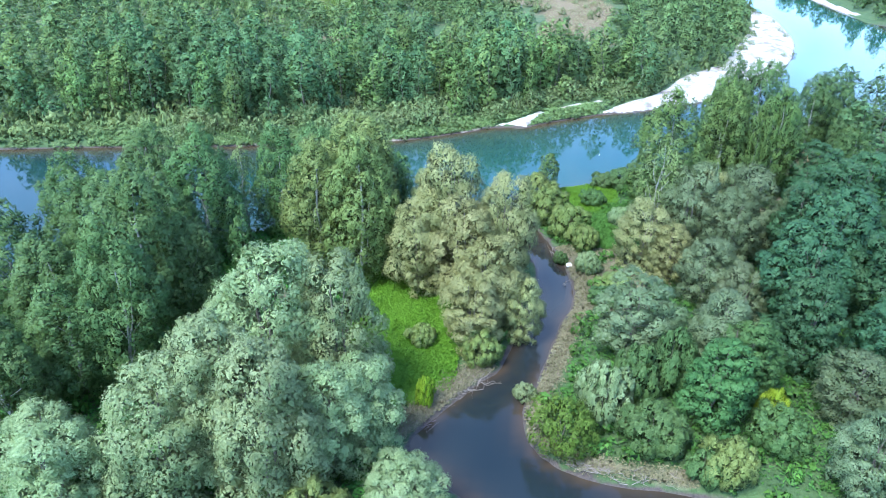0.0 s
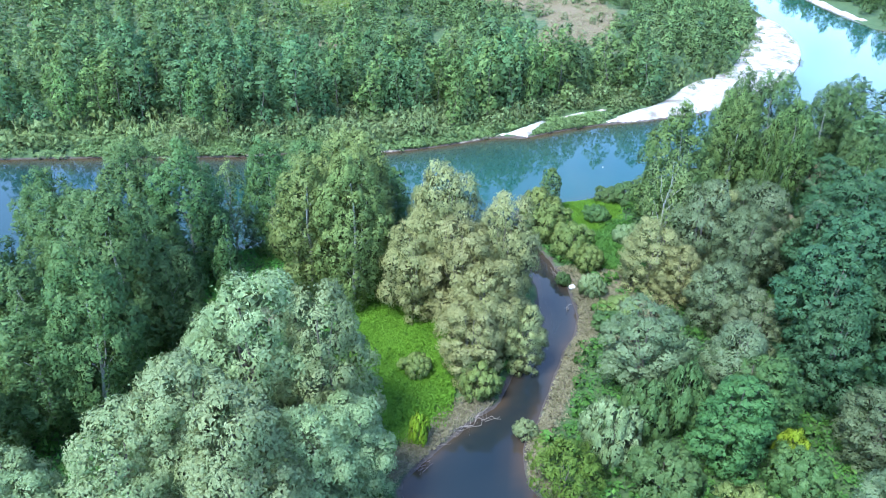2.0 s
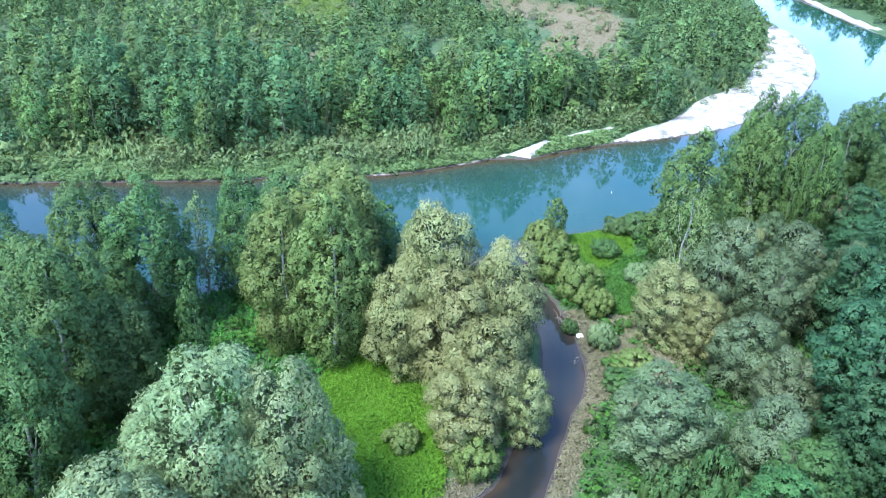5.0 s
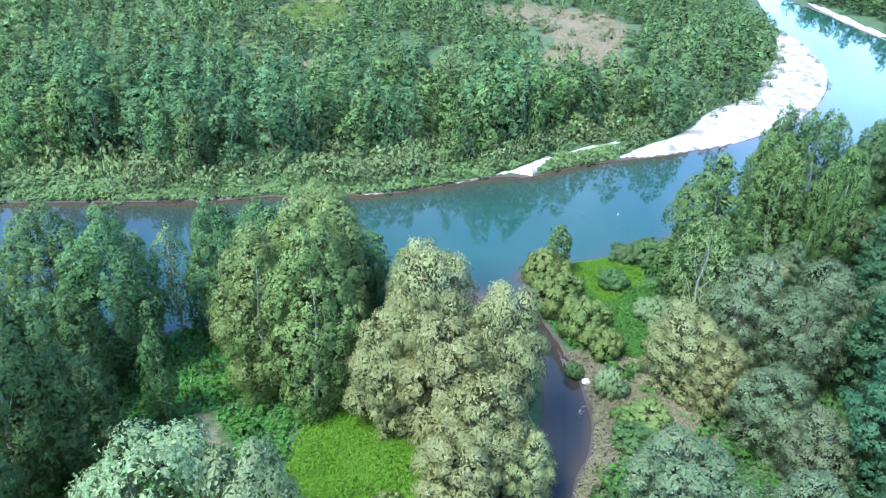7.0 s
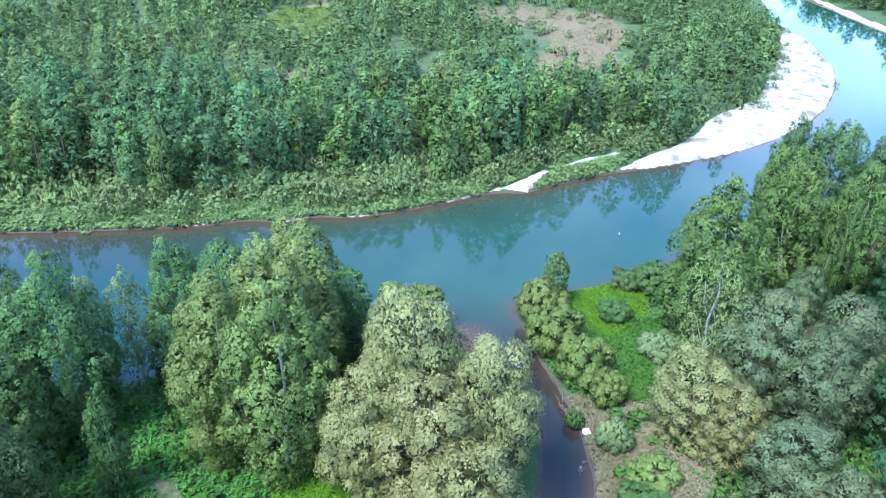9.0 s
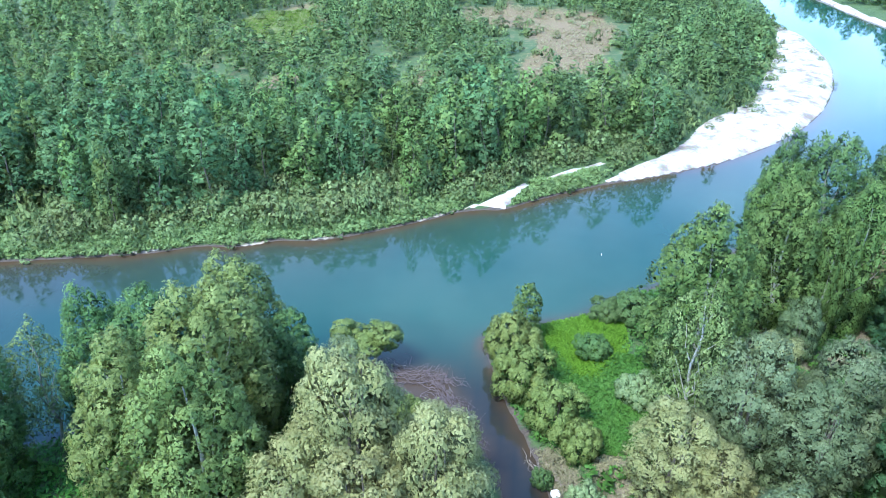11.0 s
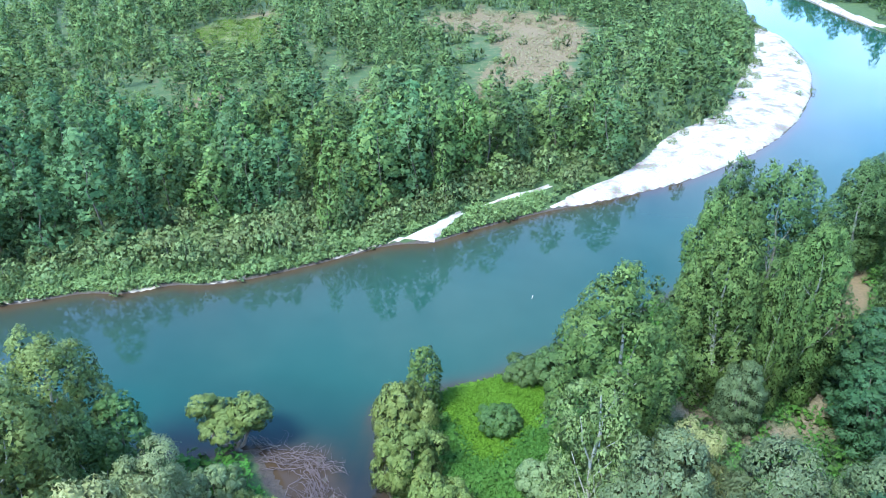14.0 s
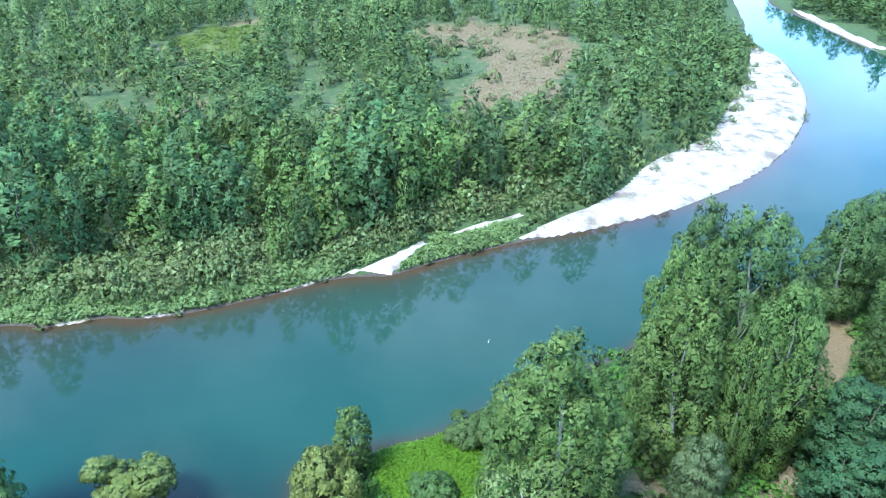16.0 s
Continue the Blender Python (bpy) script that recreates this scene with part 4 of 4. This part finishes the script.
def stuff_of(models, places, size, unit, name, label, category, mat):
    """Many plants joined into one mesh."""
    data = []
    for ob in models:
        me = [c for c in ob.children if c.name.startswith("crown")][0].data
        v = np.empty(len(me.vertices) * 3)
        me.vertices.foreach_get("co", v)
        f = np.empty(len(me.loops), np.int32)
        me.loops.foreach_get("vertex_index", f)
        q = np.empty(len(me.vertices) * 3)
        me.attributes["facing"].data.foreach_get("vector", q)
        shut = np.empty(len(me.vertices), np.float32)
        me.attributes["closed"].data.foreach_get("value", shut)
        data.append((v.reshape(-1, 3), f.reshape(-1, 3), q.reshape(-1, 3), shut))
    zs = land_height(np.array([p[0] for p in places]), np.array([p[1] for p in places]))
    pieces, ways, tones, shuts = [], [], [], []
    for k, (x, y) in enumerate(places):
        v, f, q, shut = data[k % len(data)]
        h, r = size(x, y)
        a = rng.uniform(0, 6.28)
        c, s = math.cos(a) * r / unit[1], math.sin(a) * r / unit[1]
        w = np.stack([v[:, 0] * c - v[:, 1] * s + x, v[:, 0] * s + v[:, 1] * c + y, v[:, 2] * h / unit[0] + zs[k] - 0.05], 1)
        pieces.append((w, f))
        shuts.append(shut)
        tones.append(np.full(len(w), rng.normal() * 0.17))
        ways.append(np.stack([q[:, 0] * math.cos(a) - q[:, 1] * math.sin(a), q[:, 0] * math.sin(a) + q[:, 1] * math.cos(a), q[:, 2]], 1))
    ob = new(name, leafy_mesh(name, *joined(pieces), np.concatenate(ways), np.concatenate(shuts)))
    at = ob.data.attributes.new("tone", "FLOAT", "POINT")
    at.data.foreach_set("value", np.concatenate(tones).astype(np.float32))
    ob.data.materials.append(mat)
    return tagged(ob, label, category, kind="stuff")


def shed(ob):
    for o in (*ob.children_recursive, ob):
        bpy.data.objects.remove(o)


LEAF_WOOD = foliage("woodland_leaves", (0.051, 0.103, 0.037), (0.112, 0.183, 0.060), (0.212, 0.283, 0.105), 0.3, 0.25, 0.0, 0.06)
wood_models = template(far_maker(LEAF_WOOD, 3, 290, 0.66, 0.54, 80, 1.4), 4)
wood_places = near_far[280:] + scatter(9000, (-210, 205, 110, 430), poplar_zone, 5.4, rng) + scatter(500, (-170, 130, -110, 205), poplar_zone, 5.4, rng)
stuff_of(wood_models, wood_places, lambda x, y: ((rng.uniform(6.0, 16.0) * (1 + 0.32 * float(grove(x, y))) - max(x, 0) * 0.03) * (0.42 if before_clearing(x, y) else 1.0), rng.uniform(1.9, 3.7)), (FAR_H, FAR_R),
         "poplar_wood", "far wood of slim green poplars with gaps", "woodland", LEAF_WOOD)
deep = scatter(160, (-260, 430, 260, 620), lambda px, py: (signed_distance(px, py, WATER_RING) < -6), 9.0, rng)
right_side = scatter(620, (137, 330, 250, 520), lambda px, py: (signed_distance(px, py, WATER_RING) < -7) & (signed_distance(px, py, FAR_SIDE) < 0), 5.5, rng)
stuff_of(wood_models, deep + right_side, lambda x, y: (rng.uniform(9, 15), rng.uniform(3.0, 5.2)), (FAR_H, FAR_R),
         "distant_wood", "distant dark green riverside woods", "woodland", LEAF_WOOD)


def bank_shrubs(px, py):
    d = bank_distance(px, py)
    return (d > 3.0) & (d < 19) & ~open_ground(px, py, 0.8)


shrub_places = scatter(9000, (-110, 125, 105, 350), bank_shrubs, 2.3, rng)
near_shrubs = [p for p in shrub_places if p[1] < 200 and p[0] > -75]
for k, (x, y) in enumerate(near_shrubs[:295]):
    set_plant(FAR_WILLOWS, k, x, y, rng.uniform(2.6, 5.0), rng.uniform(1.8, 3.1), BUSH_H, BUSH_R, "rounded olive willow shrub on the river bank", "bank shrubs", category="bush")
LEAF_SCRUB = foliage("bank_scrub_leaves", (0.079, 0.129, 0.045), (0.131, 0.192, 0.070), (0.199, 0.257, 0.104), 0.25, 0.25, 0.0, 0.12)
low_models = template(lambda r: plant("scrub", 1.6, bush_lobes(1.6, 1.6, r, 2), 1, 0.03, LEAF_SCRUB, BARK, (0.6, 0.9, 64, 0.5, 0.38, 0.5, 20), r, 99), 4)
low_places = scatter(30000, (-110, 122, 105, 350), lambda px, py: (bank_distance(px, py) > 0.25) & (bank_distance(px, py) < 17) & ~open_ground(px, py, 0.2), 1.25, rng)
stuff_of(low_models, low_places, lambda x, y: (rng.uniform(0.5, 1.1) * (1 + 0.10 * min(6, float(bank_distance(np.array([x]), np.array([y]))[0]))), rng.uniform(1.0, 1.7)), (1.6, 1.6), "bank_scrub", "low green scrub and reeds along the far bank", "scrub", LEAF_SCRUB)
rest = [p for p in shrub_places if p not in near_shrubs[:295]]
inner = scatter(1200, (-150, 180, 90, 400), lambda px, py: (bank_distance(px, py) > 14) & (~open_ground(px, py, -2) | (rng.uniform(size=px.shape) < 0.1)), 4.6, rng)
stuff_of(low_models, rest + inner, lambda x, y: (rng.uniform(1.2, 4.2), rng.uniform(1.2, 2.8)), (1.6, 1.6), "wood_shrubs", "olive shrubs between the far poplars", "scrub", LEAF_SCRUB)
# shrubs on the gravel bar
for k, (x, y, h, r) in enumerate(((57.5, 227.5, 1.6, 2.0), (69.9, 260.5, 1.4, 1.6), (74.6, 269.4, 1.3, 1.4), (70, 271.5, 2, 2.4), (91.7, 290, 0.9, 1.2), (81.5, 255.5, 0.8, 1.0),
                                  (77.5, 284, 2.2, 2.4), (91.5, 336, 1.6, 2.6), (94, 318, 0.8, 1.2), (87, 262, 0.6, 1.0), (92.5, 300, 0.9, 1.2), (72.5, 276, 1.8, 2.2))):
    set_plant(FAR_WILLOWS, k, x, y, h + 0.6, r, BUSH_H, BUSH_R, "small dark shrub growing in white gravel", "shrubs on the gravel bar", category="bush")
inner_edge = scatter(500, (30, 190, 100, 346), lambda px, py: (signed_distance(px, py, BAR_RING) > 0.3) & (signed_distance(px, py, BAR_RING) < 3.2) & (signed_distance(px, py, WATER_RING) < -9), 3.0, rng)
for k, (x, y) in enumerate(inner_edge[:34]):
    set_plant(FAR_WILLOWS, k, x, y, rng.uniform(0.8, 1.8), rng.uniform(0.7, 1.7), BUSH_H, BUSH_R, "small dark shrub growing in white gravel", "shrubs on the gravel bar", category="bush")

# ---- undergrowth and meadows on the near side ----
under_models = template(lambda r: plant("undergrowth", 1.6, bush_lobes(1.6, 1.6, r, 1), 1, 0.03, LEAF_UNDER, BARK, (0.6, 0.8, 64, 0.5, 0.44, 0.0, 20), r, 99), 4)
NEAR_OPEN = [MEADOW_LEFT, MEADOW_RIGHT, DRY_CREEK, DRY_LEFT, BARE_PATCH, POPLAR_SOIL, MUD_SPIT, FIELDS[5], MEADOW_LOW]


def near_ground(px, py):
    bare = np.max([signed_distance(px, py, r) for r in NEAR_OPEN], axis=0)
    return (signed_distance(px, py, WATER_RING) < -1.0) & (bare < -0.3) & (signed_distance(px, py, FAR_SIDE) < 0)


under_places = scatter(5000, (-85, 38, 75, 175), near_ground, 2.5, rng)
stuff_of(under_models, under_places, lambda x, y: (rng.uniform(0.6, 1.9), rng.uniform(1.0, 1.8)), (1.6, 1.6), "undergrowth", "dense dark green undergrowth beneath the trees", "undergrowth", LEAF_UNDER)


def herb_sheet(name, ring, count, height, leaf, label, category, le=0.36, wi=0.16):
    """A field of upright leaves over part of the ground."""
    r = np.random.default_rng(len(name) * 7 + count)
    xs, ys = [p[0] for p in ring], [p[1] for p in ring]
    px, py = r.uniform(min(xs), max(xs), count), r.uniform(min(ys), max(ys), count)
    ok = signed_distance(px, py, ring) + r.normal(size=count) * 0.6 > 0
    ok &= (signed_distance(px, py, WATER_RING) < -0.2) & (signed_distance(px, py, MUD_SPIT) < -0.5)
    if leaf in (LEAF_UNDER, LEAF_HERB):
        ok &= np.max([signed_distance(px, py, q) for q in NEAR_OPEN], axis=0) < 0.2
        ok &= (np.maximum(signed_distance(px, py, GROVE_SOIL), signed_distance(px, py, DRY_MID)) < 0) | (np.sin(px * 1.1 + np.sin(py * 0.6)) * np.sin(py * 0.9) > 0.15)
    if leaf is LEAF_REED:
        ok &= np.max([signed_distance(px, py, q) for q in (BAR_RING, SAND_STRIP, SAND_TONGUE)], axis=0) < -0.2
    px, py = px[ok], py[ok]
    n = len(px)
    tall = height * r.uniform(0.4, 1.2, n) * (0.75 + 0.35 * np.sin(px * 0.9 + np.sin(py * 0.7)) * np.sin(py * 0.8))
    c = np.stack([px, py, land_height(px, py) + tall * r.uniform(0.4, 0.9, n)], 1)
    nrm = r.normal(size=(n, 3)) + np.array([0, 0, 1.5])
    nrm /= np.linalg.norm(nrm, axis=1, keepdims=True)
    v, f = leaf_arrays(c, nrm, le, wi, -0.5, r)
    ob = new(name, leafy_mesh(name, v, f, np.repeat(nrm * 0.5 + np.array([0, 0, 0.6]), 3, axis=0)))
    ob.data.materials.append(leaf)
    return tagged(ob, label, category, kind="stuff")


herb_sheet("herb_layer", [(-80, 40), (-80, 82), (-55, 92), (-32, 110), (-5, 117), (-9, 92), (-22, 91), (-23, 66), (-12, 60), (-6, 40)], 80000, 0.9, LEAF_UNDER,
           "green nettles and herbs under the trees", "undergrowth", 0.50, 0.32)
herb_sheet("herb_layer", [(6, 61), (8, 75), (11, 86), (11, 97), (6.2, 106), (0.5, 119.5), (8, 124), (12, 115), (17, 121), (19, 136), (60, 170), (75, 170), (75, 50), (20, 58)], 80000, 0.9, LEAF_HERB,
           "green herbs and scrub under the trees", "undergrowth", 0.44, 0.27)
herb_sheet("meadow_grass", MEADOW_LEFT, 90000, 0.8, LEAF_GRASS, "bright green meadow of tall herbs", "meadow")
herb_sheet("meadow_grass", MEADOW_RIGHT, 40000, 0.7, LEAF_GRASS, "bright green riverside meadow with tall herbs", "meadow")
herb_sheet("meadow_grass", MEADOW_LOW, 60000, 0.9, LEAF_TALL, "mid-green tall herbs beside the riverside meadow", "meadow", 0.42, 0.24)
herb_sheet("herb_layer", [(1.5, 120), (6.8, 123), (7, 117), (9.8, 111), (11.5, 105), (8, 106), (5, 110)], 16000, 0.9, LEAF_HERB,
           "green herbs under the creek mouth bushes", "undergrowth", 0.42, 0.24)
herb_sheet("dry_reeds", DRY_CREEK, 60000, 0.7, LEAF_DRY, "pale dry reeds and straw along the creek", "reeds")
herb_sheet("dry_reeds", DRY_LEFT, 14000, 0.7, LEAF_DRY, "pale dry reeds on the undercut bank", "reeds")
herb_sheet("dry_reeds", DRY_MID, 9000, 0.5, LEAF_DRY, "thin dry grass over bare soil", "reeds")
herb_sheet("dry_reeds", GROVE_SOIL, 5000, 0.4, LEAF_DRY, "thin dry grass over bare soil", "reeds")
herb_sheet("dry_reeds", BARE_PATCH, 3000, 0.5, LEAF_DRY, "thin dry grass over bare soil", "reeds")

# the clearings of the far wood: thin grass, tufts and single shrubs
herb_sheet("field_grass", FIELDS[0], 15000, 0.5, LEAF_DRY, "thin dry grass on the brown clearing", "grass", 0.7, 0.4)
herb_sheet("field_grass", FIELDS[1], 9000, 0.7, LEAF_BRIGHT, "fresh green grass on a clearing in the wood", "grass", 0.8, 0.5)
for k, (x, y) in enumerate(scatter(160, (-30, 236, 33, 376), lambda px, py: signed_distance(px, py, FIELDS[0]) > 1.0, 7.0, rng)[:22]):
    set_plant(FAR_WILLOWS, k, x, y, rng.uniform(1.2, 3.2), rng.uniform(1.0, 2.4), BUSH_H, BUSH_R, "single round shrub on the brown clearing", "shrubs on the clearing", category="bush")
for k, (x, y) in enumerate(scatter(120, (-118, 280, -70, 350), lambda px, py: signed_distance(px, py, FIELDS[1]) > 1.0, 9.0, rng)[:9]):
    set_plant(FAR_WILLOWS, k, x, y, rng.uniform(1.2, 2.6), rng.uniform(1.0, 2.2), BUSH_H, BUSH_R, "single round shrub on the green clearing", "shrubs on the clearing", category="bush")

BANK_EDGE = [p for p in FAR_BANK if -100 < p[0] < 20]
herb_sheet("bank_reeds", [(x - 0.5, y - 0.5) for x, y in BANK_EDGE] + [(x - 1.5, y + 6.5) for x, y in reversed(BANK_EDGE)], 240000, 0.9, LEAF_REED,
           "olive grass and reeds along the far river bank", "reeds", 0.6, 0.3)

# ---- driftwood, dead willow and stones ----


def branch_pile(name, x, y, count, spread, long, mat, label, category="driftwood", turn=0.0, z=None):
    root = new(name)
    root.matrix_basis = pose(x, y, (max(height_at(x, y), 0.0) if z is None else z), 0, 0, turn)
    r = np.random.default_rng(int(abs(x * 13 + y * 7)))
    for k in range(count):
        a = r.uniform(-0.9, 0.9) + (math.pi if r.uniform() < 0.5 else 0)
        le = long * r.uniform(0.35, 1.0)
        p = np.array([r.uniform(-spread, spread), r.uniform(-spread, spread) * 0.45, 0.05])
        q = p + np.array([math.cos(a) * le, math.sin(a) * le * 0.8, r.uniform(0.0, 0.35) * le * 0.6])
        rad = r.uniform(0.02, 0.05)
        pieces = [tube(crooked(p, q, r, 0.07, 4), np.linspace(rad, rad * 0.3, 5), 5)]
        for _ in range(2):
            s = p + (q - p) * r.uniform(0.35, 0.85)
            e = s + r.normal(size=3) * le * 0.16 + np.array([0, 0, le * 0.06])
            pieces.append(tube(crooked(s, e, r, 0.08, 2), np.linspace(rad * 0.5, rad * 0.2, 3), 4))
        v, f = joined(pieces)
        v[:, 2] = np.maximum(v[:, 2], 0.01)
        part("branch", mesh_of("branch", v, f, True), mat, root)
    return tagged(root, label, category)


branch_pile("driftwood_pile", -3.2, 68.6, 14, 1.6, 4.5, DEADWOOD, "bleached fallen branches on the creek edge", turn=35)
branch_pile("driftwood_pile", -6.6, 64.2, 8, 1.2, 2.5, DEADWOOD, "dry broken branches at the creek edge", turn=40)
branch_pile("driftwood_pile", 9.5, 57.3, 16, 2.2, 3.0, DEADWOOD, "pale dry branches heaped on the creek bank", turn=-10)
branch_pile("driftwood_pile", 14.5, 56.6, 18, 2.6, 3.2, DEADWOOD, "pale dry branches heaped on the creek bank", turn=5)
branch_pile("driftwood_pile", 3.3, 65.4, 5, 0.7, 1.8, DEADWOOD, "small bleached snag in the creek", turn=15)
branch_pile("driftwood_pile", 6.4, 103.2, 12, 1.4, 3.2, DEADWOOD, "tangle of bare roots on the creek bank", turn=120)
branch_pile("driftwood_pile", 9.4, 99.0, 8, 1.4, 2.6, DEADWOOD, "dry sticks beside a white rock", turn=100)
branch_pile("driftwood_pile", -7.5, 115.4, 60, 3.2, 4.4, DEADWOOD_DARK, "wet grey brushwood on the muddy spit", turn=170, z=0.1)
branch_pile("driftwood_pile", -4.4, 112.8, 60, 2.8, 3.8, DEADWOOD_DARK, "wet grey brushwood on the muddy spit", turn=120, z=0.1)
branch_pile("driftwood_pile", -1.6, 107.8, 46, 2.3, 3.6, DEADWOOD_DARK, "wet grey brushwood on the muddy spit", turn=115, z=0.1)
branch_pile("driftwood_pile", -10.8, 117.3, 10, 1.2, 3.4, DEADWOOD, "bleached dead limbs beside a leaning willow", turn=0, z=0.1)
branch_pile("driftwood_pile", -7.5, 61.0, 8, 1.2, 2.0, DEADWOOD_DARK, "dark sunken sticks in shallow water", turn=60, z=-0.02)
branch_pile("driftwood_pile", 7.6, 94.5, 5, 0.6, 1.8, DEADWOOD, "thin bare twigs standing in the creek", turn=60, z=-0.02)


def old_willow():
    """Small old willow with several bare stems and a thin tuft of leaves."""
    root = new("old_willow")
    root.matrix_basis = pose(-14.4, 116.8, max(height_at(-14.4, 116.8), 0.1)) @ Matrix.Diagonal((1.7, 1.7, 1.35, 1))
    r = np.random.default_rng(5)
    clumps = []
    for k in range(12):
        a = k * 2.4
        clumps.append((math.cos(a) * r.uniform(0.6, 2.2), math.sin(a) * r.uniform(0.4, 1.6), r.uniform(2.2, 4.2), r.uniform(0.6, 0.95), r.uniform(0.6, 0.9)))
    for k in range(6):
        a = k * 1.05 + 0.3
        v, f = tube(crooked((math.cos(a) * 0.15, math.sin(a) * 0.15, -0.3), (math.cos(a) * 1.7, math.sin(a) * 1.4, 2.6), r, 0.06, 5), np.linspace(0.16, 0.05, 6), 6)
        part("stem", mesh_of("stem", v, f, True), DEADWOOD, root, "pale bare stem")
    part("crown", leafy_mesh("crown", *foliage_arrays(clumps, 0.4, 0.9, 4800, 0.24, 0.18, 0.2, 800, r)), LEAF_LIGHT, root)
    tagged(root, "old leaning willow with bare stems on the river spit", "tree")


old_willow()


def boulder(x, y, size, label):
    bm = bmesh.new()
    bmesh.ops.create_icosphere(bm, subdivisions=2, radius=size)
    for v in bm.verts:
        v.co *= 1 + 0.28 * noise.noise(v.co * 1.7 / size + Vector((x, y, 0)))
        v.co.z *= 0.6
    me = bpy.data.meshes.new("rock")
    bm.to_mesh(me)
    bm.free()
    me.materials.append(STONE)
    ob = new("rock", me)
    ob.matrix_basis = pose(x, y, max(height_at(x, y), 0) + size * 0.25)
    tagged(ob, label, "rock")


boulder(8.3, 99.2, 0.55, "white rock on the dry creek bank")
v, f = tube([(0, 0, -0.3), (0.1, 0.25, 0.08), (0.2, 0.7, 0.28)], [0.06, 0.045, 0.02], 6)
snag = new("snag", mesh_of("snag", v, f, True))
snag.data.materials.append(STONE)
snag.matrix_basis = pose(15.6, 149.7, 0.0)
tagged(snag, "small pale snag sticking out of the river", "driftwood")

for models in (wood_models, low_models, under_models):
    for ob in models:
        shed(ob)
for ob in WILLOWS + SILVERS + FAR_LIGHTS + GROVES + FRESHES + OLIVES + DULLS + POPLARS + LIGHTS + LIGHT_SLIMS + DARKS + SLIMS + GREY_BUSHES + OLIVE_BUSHES + GREEN_BUSHES + BRIGHT_BUSHES + YELLOW_BUSHES + FAR_POPLARS + FAR_WILLOWS:
    if ob.name not in USED:
        shed(ob)
